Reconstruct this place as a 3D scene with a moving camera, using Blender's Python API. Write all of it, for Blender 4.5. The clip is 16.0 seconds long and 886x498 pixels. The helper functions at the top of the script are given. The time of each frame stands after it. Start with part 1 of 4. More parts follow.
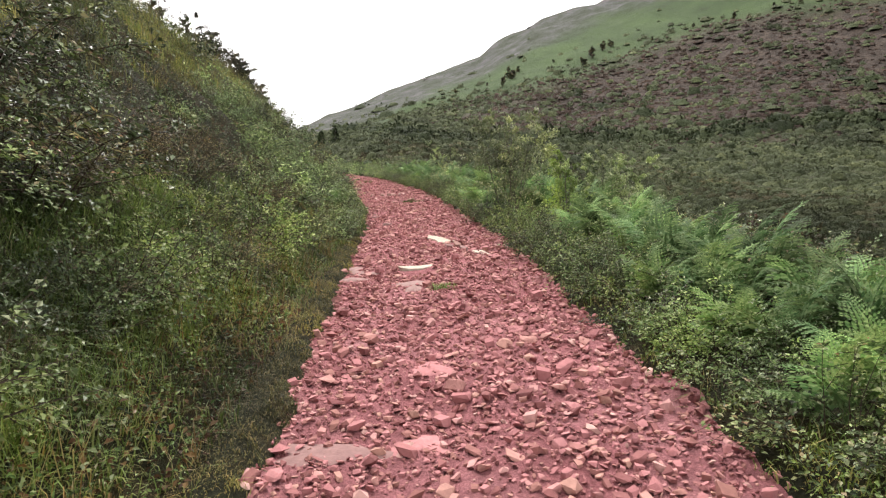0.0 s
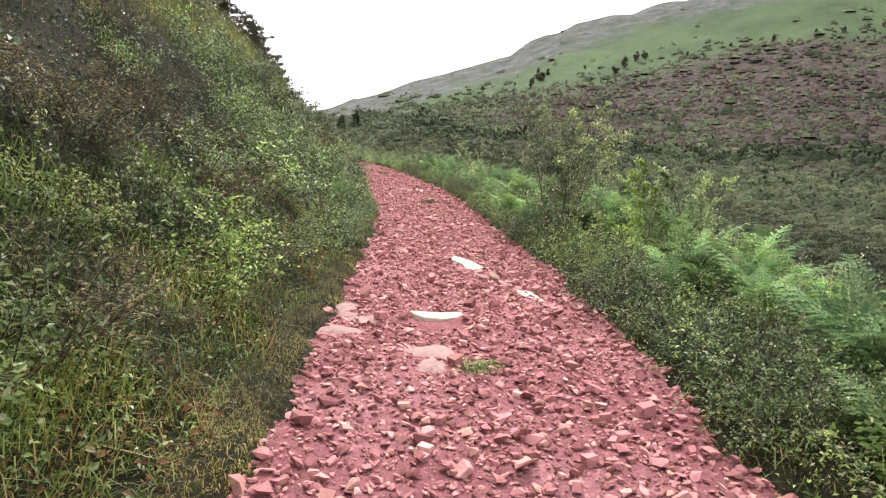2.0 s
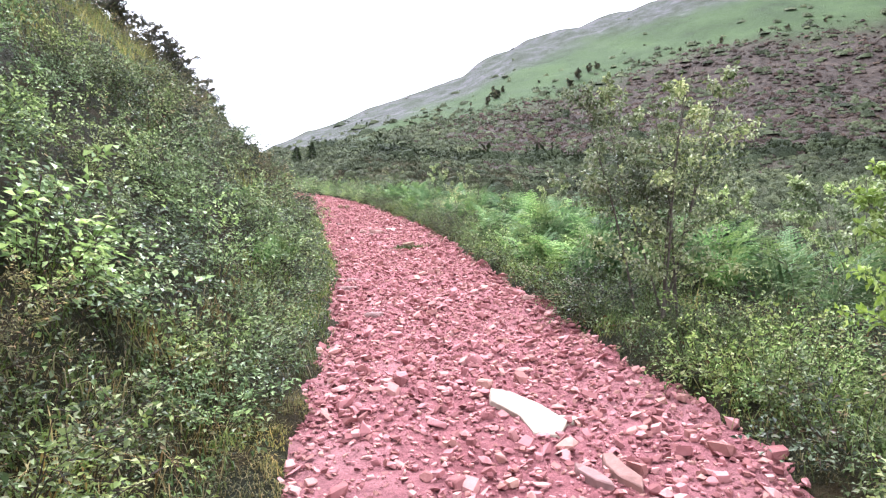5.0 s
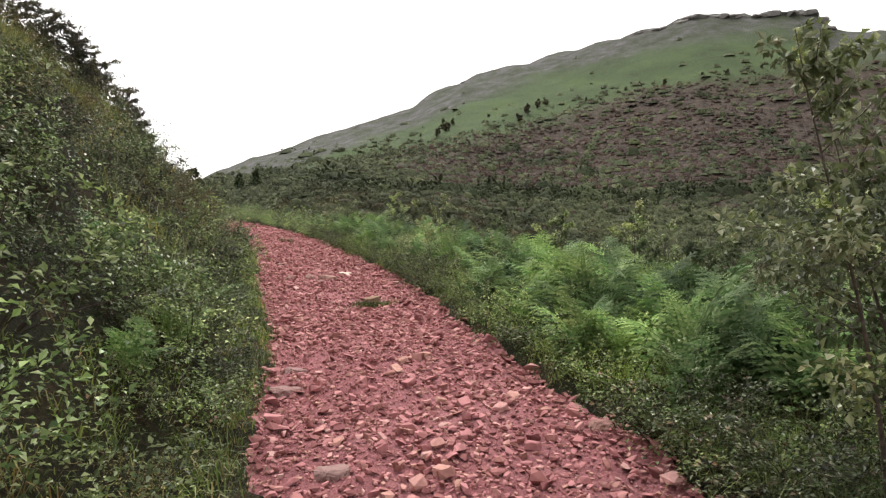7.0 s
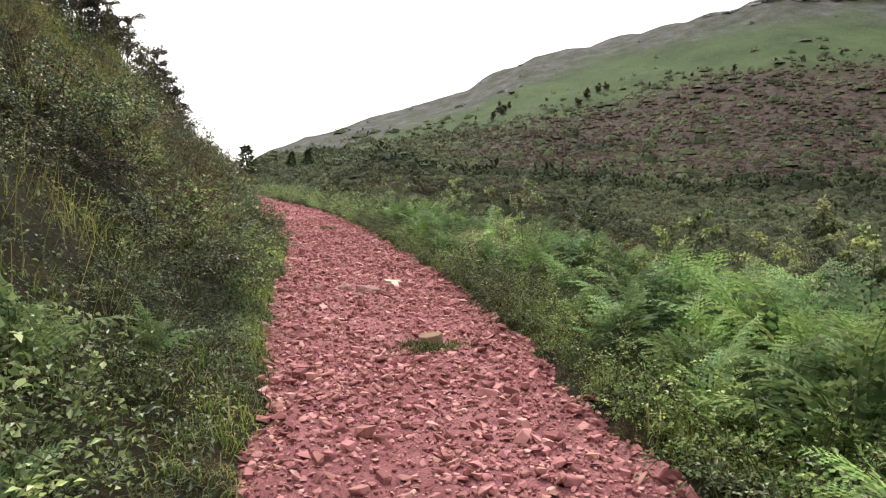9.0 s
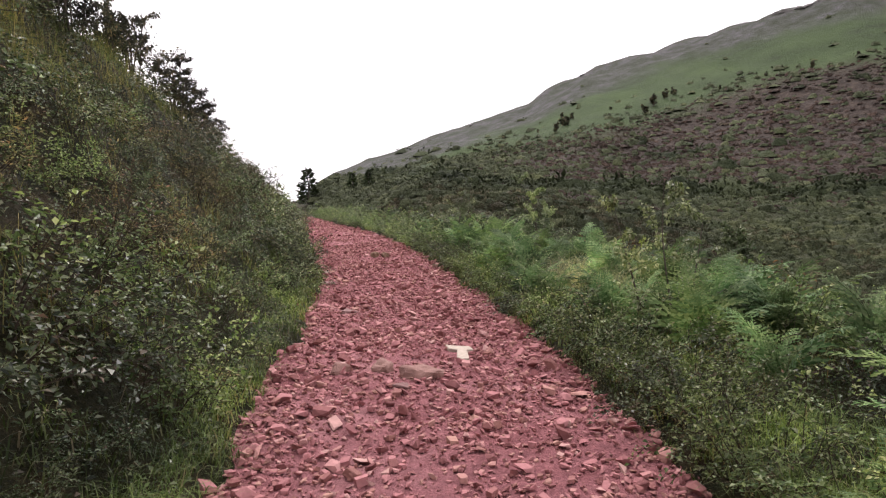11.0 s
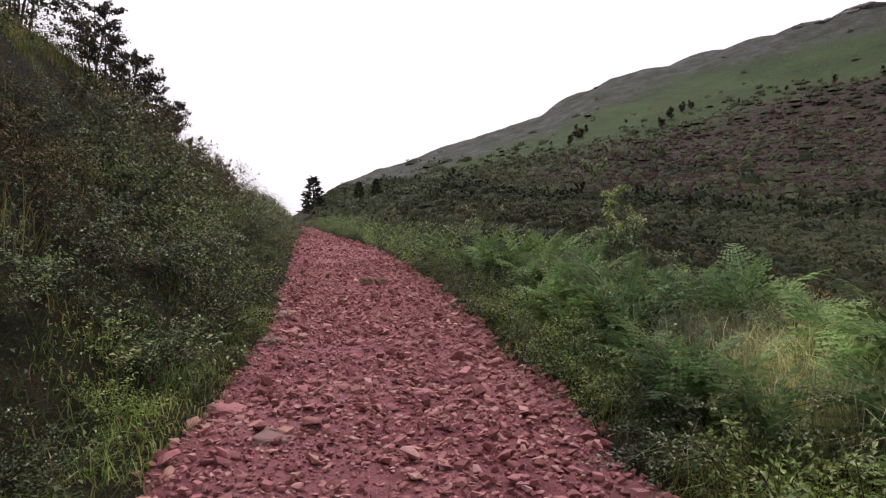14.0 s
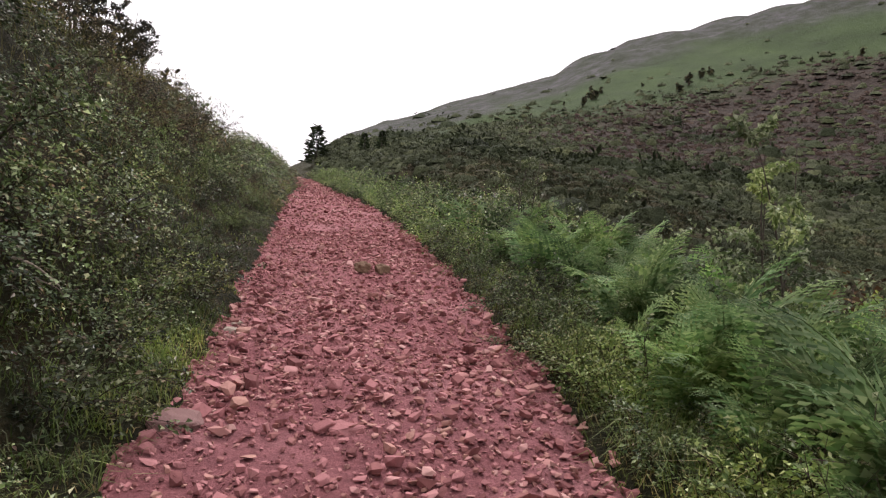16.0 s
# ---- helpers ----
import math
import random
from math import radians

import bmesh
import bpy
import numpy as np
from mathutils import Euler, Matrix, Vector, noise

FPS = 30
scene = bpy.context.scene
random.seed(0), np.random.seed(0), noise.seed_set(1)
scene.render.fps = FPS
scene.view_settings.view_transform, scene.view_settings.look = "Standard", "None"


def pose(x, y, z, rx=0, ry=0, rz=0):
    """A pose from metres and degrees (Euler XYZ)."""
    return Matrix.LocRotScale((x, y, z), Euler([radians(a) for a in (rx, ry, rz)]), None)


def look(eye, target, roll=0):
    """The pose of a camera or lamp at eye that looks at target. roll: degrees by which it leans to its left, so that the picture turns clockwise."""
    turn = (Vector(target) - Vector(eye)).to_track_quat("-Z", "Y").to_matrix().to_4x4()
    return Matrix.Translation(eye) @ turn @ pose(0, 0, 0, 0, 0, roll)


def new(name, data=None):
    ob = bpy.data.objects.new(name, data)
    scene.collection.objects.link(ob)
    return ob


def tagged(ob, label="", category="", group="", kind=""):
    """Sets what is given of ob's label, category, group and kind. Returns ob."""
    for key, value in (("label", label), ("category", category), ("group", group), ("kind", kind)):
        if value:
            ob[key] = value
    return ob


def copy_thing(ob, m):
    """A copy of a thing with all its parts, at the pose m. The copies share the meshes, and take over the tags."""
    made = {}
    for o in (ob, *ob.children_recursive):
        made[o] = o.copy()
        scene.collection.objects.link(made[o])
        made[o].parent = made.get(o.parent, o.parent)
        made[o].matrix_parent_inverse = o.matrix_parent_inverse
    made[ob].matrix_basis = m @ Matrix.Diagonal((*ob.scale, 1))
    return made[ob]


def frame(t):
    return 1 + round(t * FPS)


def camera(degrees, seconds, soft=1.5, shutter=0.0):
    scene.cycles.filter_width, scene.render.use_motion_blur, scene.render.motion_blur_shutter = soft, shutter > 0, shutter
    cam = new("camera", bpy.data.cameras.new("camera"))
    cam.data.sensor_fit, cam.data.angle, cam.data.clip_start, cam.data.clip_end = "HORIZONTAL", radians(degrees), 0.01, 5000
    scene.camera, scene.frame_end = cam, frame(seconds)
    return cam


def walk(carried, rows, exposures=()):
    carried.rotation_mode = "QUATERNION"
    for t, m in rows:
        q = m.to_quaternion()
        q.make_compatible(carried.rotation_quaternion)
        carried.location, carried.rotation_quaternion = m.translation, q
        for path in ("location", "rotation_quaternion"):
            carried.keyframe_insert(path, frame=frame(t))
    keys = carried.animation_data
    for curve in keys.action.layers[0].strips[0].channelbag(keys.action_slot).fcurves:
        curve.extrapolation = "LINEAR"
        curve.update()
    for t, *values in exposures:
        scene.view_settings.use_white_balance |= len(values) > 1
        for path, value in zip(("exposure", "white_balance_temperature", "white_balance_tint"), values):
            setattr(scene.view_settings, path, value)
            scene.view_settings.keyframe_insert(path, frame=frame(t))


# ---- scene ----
cam = camera(67.17, 16.0, soft=1.25)
PATH = [
    (0, (0.000, -0.142, 1.624), (0.814, 9.804, 0.977), -3.65),
    (0.5, (-0.031, 0.626, 1.631), (-0.050, 10.582, 0.690), -4.25),
    (1, (-0.039, 1.404, 1.671), (-0.095, 11.361, 0.750), -2.69),
    (1.5, (-0.017, 2.168, 1.741), (0.289, 12.135, 0.990), -0.26),
    (2, (-0.001, 2.938, 1.837), (0.666, 12.890, 1.127), 2.01),
    (2.5, (0.019, 3.708, 1.890), (0.862, 13.622, 0.881), 1.59),
    (3, (0.007, 4.487, 1.941), (1.027, 14.358, 0.707), 1.27),
    (3.5, (0.028, 5.262, 1.972), (0.864, 15.087, 0.305), -0.73),
    (4, (-0.002, 6.024, 2.051), (0.267, 15.963, 0.980), 0.07),
    (4.5, (-0.006, 6.790, 2.133), (0.628, 16.736, 1.318), -1.00),
    (4.7, (-0.020, 7.109, 2.162), (0.982, 17.048, 1.706), -2.43),
    (6.8, (-0.156, 10.593, 2.481), (1.558, 20.444, 2.320), -1.83),
    (7, (-0.086, 10.907, 2.493), (1.895, 20.708, 2.561), -1.57),
    (7.5, (-0.030, 11.721, 2.540), (2.126, 21.478, 2.157), -2.33),
    (8, (0.046, 12.531, 2.614), (2.097, 22.308, 2.167), 2.36),
    (8.5, (0.102, 13.339, 2.705), (1.893, 23.167, 2.258), 0.37),
    (9, (0.121, 14.219, 2.807), (1.366, 24.140, 2.645), 0.47),
    (9.2, (0.147, 14.568, 2.823), (1.423, 24.483, 2.565), 2.31),
    (11.3, (0.307, 18.299, 3.079), (0.460, 28.297, 3.201), -1.13),
    (11.5, (0.307, 18.632, 3.090), (0.411, 28.631, 3.047), 3.01),
    (12, (0.293, 19.454, 3.136), (-0.056, 29.448, 3.235), 0.45),
    (12.5, (0.238, 20.262, 3.159), (-0.216, 30.246, 2.806), -2.97),
    (13, (0.273, 21.047, 3.249), (0.285, 31.047, 3.265), -0.84),
    (13.5, (0.256, 21.831, 3.316), (-0.042, 31.823, 3.590), -3.18),
    (14, (0.264, 22.651, 3.339), (0.422, 32.646, 3.623), -0.44),
    (14.5, (0.141, 23.447, 3.459), (-0.546, 33.423, 3.428), -1.56),
    (15, (0.060, 24.180, 3.609), (-0.342, 34.170, 3.442), 2.09),
    (15.5, (0.070, 24.951, 3.701), (-0.147, 34.946, 3.468), 2.94),
    (16, (-0.002, 25.753, 3.745), (0.142, 35.745, 3.377), 2.72),
]
walk(cam, [(t, look(e, g, r)) for t, e, g, r in PATH],
     exposures=[(0, 0.68, 6450, 12), (1.0, 1.02, 6400, 12), (2.5, 1.05, 6100, 13), (3.0, 1.17, 5950, 13), (3.5, 1.38, 5650, 15), (4.7, 1.58, 5550, 17), (6.8, 0.4, 6500, 12), (8.0, 0.5, 6500, 12), (9.2, 0.55, 6500, 12),
                (11.3, -0.03, 6330, 22), (12.0, -0.48, 6280, 24), (12.5, -0.28, 6280, 24), (13.0, -0.08, 6280, 23), (14.0, -0.42, 6280, 23), (14.5, -0.13, 6280, 23), (15.0, -0.56, 6330, 21), (15.5, -0.13, 6330, 21), (16.0, -0.03, 6380, 20)])

# ---- light: a bright overcast sky with a weak, wide sun ----
world = bpy.data.worlds.new("overcast")
scene.world = world
world.use_nodes = True
wn = world.node_tree.nodes
wl = world.node_tree.links
sky = wn.new("ShaderNodeTexSky")
sky.sky_type = "NISHITA"
sky.sun_disc = False
sky.sun_elevation = radians(55)
sky.sun_rotation = radians(-6)
sky.air_density, sky.dust_density = 1.0, 4.0
pale = wn.new("ShaderNodeHueSaturation")
pale.inputs["Saturation"].default_value = 0.1
pale.inputs["Value"].default_value = 1.0
wl.new(sky.outputs[0], pale.inputs["Color"])
cloud = wn.new("ShaderNodeMixRGB")
cloud.inputs[0].default_value = 0.75
cloud.inputs[2].default_value = (10.4, 10.25, 9.9, 1)          # the even white of the cloud
wl.new(pale.outputs[0], cloud.inputs[1])
wl.new(cloud.outputs[0], wn["Background"].inputs[0])
wn["Background"].inputs[1].default_value = 0.15
sun = new("sun", bpy.data.lights.new("sun", "SUN"))
sun.data.energy, sun.data.angle, sun.data.color = 3.0, radians(22), (1.0, 0.96, 0.9)
sun.matrix_world = look((-4, 50, 58), (0, 12, 0))

rng = np.random.default_rng(7)
SL = math.tan(radians(5))            # the path climbs at five degrees


# ---- materials ----
def shader(name):
    m = bpy.data.materials.new(name)
    m.use_nodes = True
    m.node_tree.nodes["Principled BSDF"].inputs["Specular IOR Level"].default_value = 0.12
    return m, m.node_tree.nodes, m.node_tree.links, m.node_tree.nodes["Principled BSDF"]


def ramp(nodes, stops):
    r = nodes.new("ShaderNodeValToRGB")
    el = r.color_ramp.elements
    while len(el) < len(stops):
        el.new(0.5)
    for e, (p, c) in zip(el, stops):
        e.position, e.color = p, (*c, 1)
    return r


def noise_tex(nodes, links, scale, detail=4.0, rough=0.6, coord="Object"):
    tc = nodes.new("ShaderNodeTexCoord")
    n = nodes.new("ShaderNodeTexNoise")
    n.inputs["Scale"].default_value, n.inputs["Detail"].default_value = scale, detail
    n.inputs["Roughness"].default_value = rough
    links.new(tc.outputs[coord], n.inputs["Vector"])
    return n


def mixed(nodes, links, fac, a, b, mode="MIX"):
    m = nodes.new("ShaderNodeMixRGB")
    m.blend_type = mode
    for sock, v in ((m.inputs[0], fac), (m.inputs[1], a), (m.inputs[2], b)):
        if isinstance(v, (int, float)):
            sock.default_value = v
        elif isinstance(v, tuple):
            sock.default_value = (*v, 1)
        else:
            links.new(v, sock)
    return m.outputs[0]


def bumped(nodes, links, bsdf, height, strength, dist):
    b = nodes.new("ShaderNodeBump")
    b.inputs["Strength"].default_value, b.inputs["Distance"].default_value = strength, dist
    links.new(height, b.inputs["Height"])
    links.new(b.outputs[0], bsdf.inputs["Normal"])


def leaf_material(name, stops, rough=0.42, through_light=0.2, spread=0.8, gloss=0.24):
    m, n, l, p = shader(name)
    geo, info = n.new("ShaderNodeNewGeometry"), n.new("ShaderNodeObjectInfo")
    r = ramp(n, stops)
    l.new(geo.outputs["Random Per Island"], r.inputs[0])
    hs = n.new("ShaderNodeHueSaturation")
    mul = n.new("ShaderNodeMath")
    mul.operation = "MULTIPLY_ADD"
    mul.inputs[1].default_value, mul.inputs[2].default_value = spread * 0.88, 0.88 * (1.0 - spread / 2)
    l.new(info.outputs["Random"], mul.inputs[0])
    l.new(mul.outputs[0], hs.inputs["Value"])
    hue = n.new("ShaderNodeMath")
    hue.operation = "MULTIPLY_ADD"
    hue.inputs[1].default_value, hue.inputs[2].default_value = 0.03, 0.485
    l.new(info.outputs["Random"], hue.inputs[0])
    l.new(hue.outputs[0], hs.inputs["Hue"])
    hs.inputs["Saturation"].default_value = 1.1
    # Metre-wide tone patches; the dark end paints extra shade between clumps into the leaves.
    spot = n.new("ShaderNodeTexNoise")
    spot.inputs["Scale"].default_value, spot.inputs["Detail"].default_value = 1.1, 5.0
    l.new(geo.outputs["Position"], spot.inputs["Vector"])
    patch_shade = ramp(n, [(0.34, (0.32, 0.34, 0.38)), (0.5, (0.95, 0.95, 0.95)), (0.66, (1.8, 1.74, 1.4))])
    l.new(spot.outputs[0], patch_shade.inputs[0])
    l.new(mixed(n, l, 0.9, r.outputs[0], patch_shade.outputs[0], "MULTIPLY"), hs.inputs["Color"])
    l.new(hs.outputs[0], p.inputs["Base Color"])
    p.inputs["Roughness"].default_value = rough
    p.inputs["Specular IOR Level"].default_value = gloss
    t = n.new("ShaderNodeBsdfTranslucent")
    l.new(hs.outputs[0], t.inputs["Color"])
    mx = n.new("ShaderNodeMixShader")
    mx.inputs[0].default_value = through_light
    l.new(p.outputs[0], mx.inputs[1])
    l.new(t.outputs[0], mx.inputs[2])
    l.new(mx.outputs[0], n["Material Output"].inputs["Surface"])
    return m


# Random leaf tones; the darkest also stand for shaded leaves, the palest for sky glints.
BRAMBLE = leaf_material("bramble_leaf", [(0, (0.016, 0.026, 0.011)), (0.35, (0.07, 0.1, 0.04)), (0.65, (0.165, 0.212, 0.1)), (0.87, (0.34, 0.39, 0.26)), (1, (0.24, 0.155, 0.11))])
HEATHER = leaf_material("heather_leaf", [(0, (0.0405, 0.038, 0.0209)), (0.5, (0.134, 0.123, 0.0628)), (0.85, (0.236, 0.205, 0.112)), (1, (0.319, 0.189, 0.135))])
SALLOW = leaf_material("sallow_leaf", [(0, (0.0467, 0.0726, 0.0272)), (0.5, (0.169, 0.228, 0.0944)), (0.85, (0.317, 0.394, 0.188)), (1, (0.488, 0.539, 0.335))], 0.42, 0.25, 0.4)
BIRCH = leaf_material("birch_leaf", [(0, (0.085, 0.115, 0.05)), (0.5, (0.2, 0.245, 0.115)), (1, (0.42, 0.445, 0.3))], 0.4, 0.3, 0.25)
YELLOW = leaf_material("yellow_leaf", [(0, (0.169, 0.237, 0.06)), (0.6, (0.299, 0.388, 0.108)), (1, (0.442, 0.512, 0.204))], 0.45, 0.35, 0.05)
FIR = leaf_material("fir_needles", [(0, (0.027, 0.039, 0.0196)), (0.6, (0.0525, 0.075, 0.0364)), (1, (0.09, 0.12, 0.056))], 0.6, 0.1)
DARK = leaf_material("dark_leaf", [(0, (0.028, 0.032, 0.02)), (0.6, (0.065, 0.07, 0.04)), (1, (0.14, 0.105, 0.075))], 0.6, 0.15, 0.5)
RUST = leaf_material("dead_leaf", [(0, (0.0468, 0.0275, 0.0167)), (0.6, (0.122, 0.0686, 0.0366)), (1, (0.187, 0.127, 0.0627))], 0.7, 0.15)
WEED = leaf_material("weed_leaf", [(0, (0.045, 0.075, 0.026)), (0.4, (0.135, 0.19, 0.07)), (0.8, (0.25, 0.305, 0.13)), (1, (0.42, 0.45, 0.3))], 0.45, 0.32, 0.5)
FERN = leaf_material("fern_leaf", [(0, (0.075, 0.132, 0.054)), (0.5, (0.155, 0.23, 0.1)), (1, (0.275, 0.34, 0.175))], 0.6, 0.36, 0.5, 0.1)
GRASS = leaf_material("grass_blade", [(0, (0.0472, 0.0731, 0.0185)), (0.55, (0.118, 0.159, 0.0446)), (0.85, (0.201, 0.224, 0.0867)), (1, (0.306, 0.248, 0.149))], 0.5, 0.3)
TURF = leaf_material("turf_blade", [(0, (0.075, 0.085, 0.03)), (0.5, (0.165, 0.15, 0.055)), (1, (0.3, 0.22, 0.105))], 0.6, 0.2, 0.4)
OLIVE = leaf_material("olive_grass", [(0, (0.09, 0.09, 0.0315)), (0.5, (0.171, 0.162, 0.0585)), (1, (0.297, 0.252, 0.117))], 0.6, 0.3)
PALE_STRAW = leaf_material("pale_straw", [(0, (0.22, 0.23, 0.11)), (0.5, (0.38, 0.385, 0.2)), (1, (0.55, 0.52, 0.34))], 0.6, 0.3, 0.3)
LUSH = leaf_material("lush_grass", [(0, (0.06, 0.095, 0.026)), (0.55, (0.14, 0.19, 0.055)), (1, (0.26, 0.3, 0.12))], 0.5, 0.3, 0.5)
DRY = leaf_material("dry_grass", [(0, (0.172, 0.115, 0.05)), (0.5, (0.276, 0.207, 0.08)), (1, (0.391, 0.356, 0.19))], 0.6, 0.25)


def scrub_material(name, dark, mid, light):
    """Low scrub whose colour drifts in patches over the hillside."""
    m, n, l, p = shader(name)
    r = ramp(n, [(0.3, dark), (0.5, mid), (0.72, light)])
    l.new(noise_tex(n, l, 0.09, 7, 0.72).outputs[0], r.inputs[0])
    patch = ramp(n, [(0.36, (0.6, 0.6, 0.6)), (0.5, (1, 1, 1)), (0.64, (1.2, 1.2, 1.15))])
    l.new(noise_tex(n, l, 0.035, 6, 0.65).outputs[0], patch.inputs[0])
    geo = n.new("ShaderNodeNewGeometry")
    v = ramp(n, [(0, (0.7, 0.7, 0.7)), (0.6, (1.0, 1.0, 1.0)), (0.85, (1.15, 1.12, 1.08)), (1, (1.35, 1.3, 1.22))])
    l.new(geo.outputs["Random Per Island"], v.inputs[0])
    l.new(mixed(n, l, 0.8, mixed(n, l, 1.0, r.outputs[0], v.outputs[0], "MULTIPLY"), patch.outputs[0], "MULTIPLY"), p.inputs["Base Color"])
    p.inputs["Roughness"].default_value = 0.9
    bumped(n, l, p, noise_tex(n, l, 2.2, 8, 0.75).outputs[0], 1.0, 0.6)
    return m


BROWNISH = scrub_material("slope_brush", (0.0572, 0.04805, 0.0286), (0.08237, 0.07779, 0.044), (0.1206, 0.1206, 0.06054))
SCRUB = scrub_material("hill_scrub", (0.03916, 0.04919, 0.0249), (0.06706, 0.0785, 0.04136), (0.09328, 0.1074, 0.05174))
GORSE = scrub_material("dark_gorse", (0.022, 0.03, 0.015), (0.036, 0.047, 0.022), (0.055, 0.066, 0.032))
MOOR = scrub_material("hill_heather", (0.03659, 0.0263, 0.02051), (0.06003, 0.04008, 0.03191), (0.06217, 0.05536, 0.03445))


def wood_material(name, a, b):
    m, n, l, p = shader(name)
    r = ramp(n, [(0.3, a), (0.7, b)])
    l.new(noise_tex(n, l, 30).outputs[0], r.inputs[0])
    l.new(r.outputs[0], p.inputs["Base Color"])
    p.inputs["Roughness"].default_value = 0.85
    return m


TWIG = wood_material("twig", (0.022, 0.017, 0.013), (0.065, 0.046, 0.034))
BARK = wood_material("bark", (0.042, 0.033, 0.027), (0.12, 0.102, 0.084))


def stone_material(name, stops, island):
    m, n, l, p = shader(name)
    src = n.new("ShaderNodeNewGeometry") if island else n.new("ShaderNodeObjectInfo")
    r = ramp(n, stops)
    l.new(src.outputs["Random Per Island" if island else "Random"], r.inputs[0])
    f = noise_tex(n, l, 26, 6)
    c = mixed(n, l, f.outputs[0], (0.35, 0.33, 0.33), (1.25, 1.2, 1.15))
    l.new(mixed(n, l, 0.75, r.outputs[0], c, "MULTIPLY"), p.inputs["Base Color"])
    p.inputs["Roughness"].default_value = 0.88
    bumped(n, l, p, noise_tex(n, l, 90, 6).outputs[0], 0.6, 0.006)
    return m


STONES = [(0, (0.17, 0.066, 0.067)), (0.2, (0.28, 0.118, 0.117)), (0.3, (0.31, 0.15, 0.132)), (0.4, (0.36, 0.153, 0.16)), (0.72, (0.45, 0.21, 0.215)), (0.82, (0.45, 0.255, 0.21)), (0.92, (0.48, 0.24, 0.238)), (1, (0.53, 0.33, 0.3))]
STONE = stone_material("red_stone", STONES, False)
GRAVEL = stone_material("red_gravel", STONES, True)
PALE = stone_material("pale_stone", [(0, (0.44, 0.37, 0.305)), (1, (0.5, 0.435, 0.37))], False)
BEDROCK = stone_material("pinkish_rock", [(0, (0.255, 0.15, 0.145)), (1, (0.3, 0.195, 0.184))], False)
TAN = stone_material("tan_rock", [(0, (0.27, 0.152, 0.135)), (1, (0.33, 0.2, 0.175))], False)
MOSSY = stone_material("mossy_rock", [(0, (0.16, 0.105, 0.07)), (1, (0.26, 0.17, 0.12))], False)


CRAG = stone_material("crag_rock", [(0, (0.102, 0.102, 0.098)), (1, (0.17, 0.162, 0.158))], False)


def path_material():
    m, n, l, p = shader("red_earth")
    a, b, c = noise_tex(n, l, 0.9, 5), noise_tex(n, l, 9, 6), noise_tex(n, l, 70, 5, 0.7)
    r1 = ramp(n, [(0.2, (0.27, 0.14, 0.115)), (0.32, (0.25, 0.091, 0.098)), (0.55, (0.335, 0.142, 0.153)), (0.75, (0.4, 0.2, 0.208))])
    l.new(a.outputs[0], r1.inputs[0])
    r2 = ramp(n, [(0.3, (0.6, 0.55, 0.55)), (0.65, (1.15, 1.12, 1.1))])
    l.new(b.outputs[0], r2.inputs[0])
    r3 = ramp(n, [(0.3, (0.55, 0.5, 0.5)), (0.7, (1.3, 1.3, 1.3))])
    l.new(c.outputs[0], r3.inputs[0])
    k = mixed(n, l, 0.8, mixed(n, l, 0.7, r1.outputs[0], r2.outputs[0], "MULTIPLY"), r3.outputs[0], "MULTIPLY")
    tc = n.new("ShaderNodeTexCoord")
    grit = n.new("ShaderNodeTexVoronoi")
    grit.inputs["Scale"].default_value = 60
    grit.inputs["Randomness"].default_value = 1.0
    l.new(tc.outputs["Object"], grit.inputs["Vector"])
    tone = ramp(n, [(0.1, (0.62, 0.58, 0.58)), (0.5, (1, 1, 1)), (0.95, (1.35, 1.32, 1.3))])
    l.new(grit.outputs["Color"], tone.inputs[0])
    edge = ramp(n, [(0.25, (1, 1, 1)), (0.75, (0.55, 0.5, 0.5))])
    l.new(grit.outputs["Distance"], edge.inputs[0])
    k = mixed(n, l, 0.1, mixed(n, l, 0.25, k, tone.outputs[0], "MULTIPLY"), edge.outputs[0], "MULTIPLY")
    l.new(k, p.inputs["Base Color"])
    p.inputs["Roughness"].default_value = 0.93
    bumped(n, l, p, noise_tex(n, l, 28, 8, 0.75).outputs[0], 1.0, 0.04)
    return m


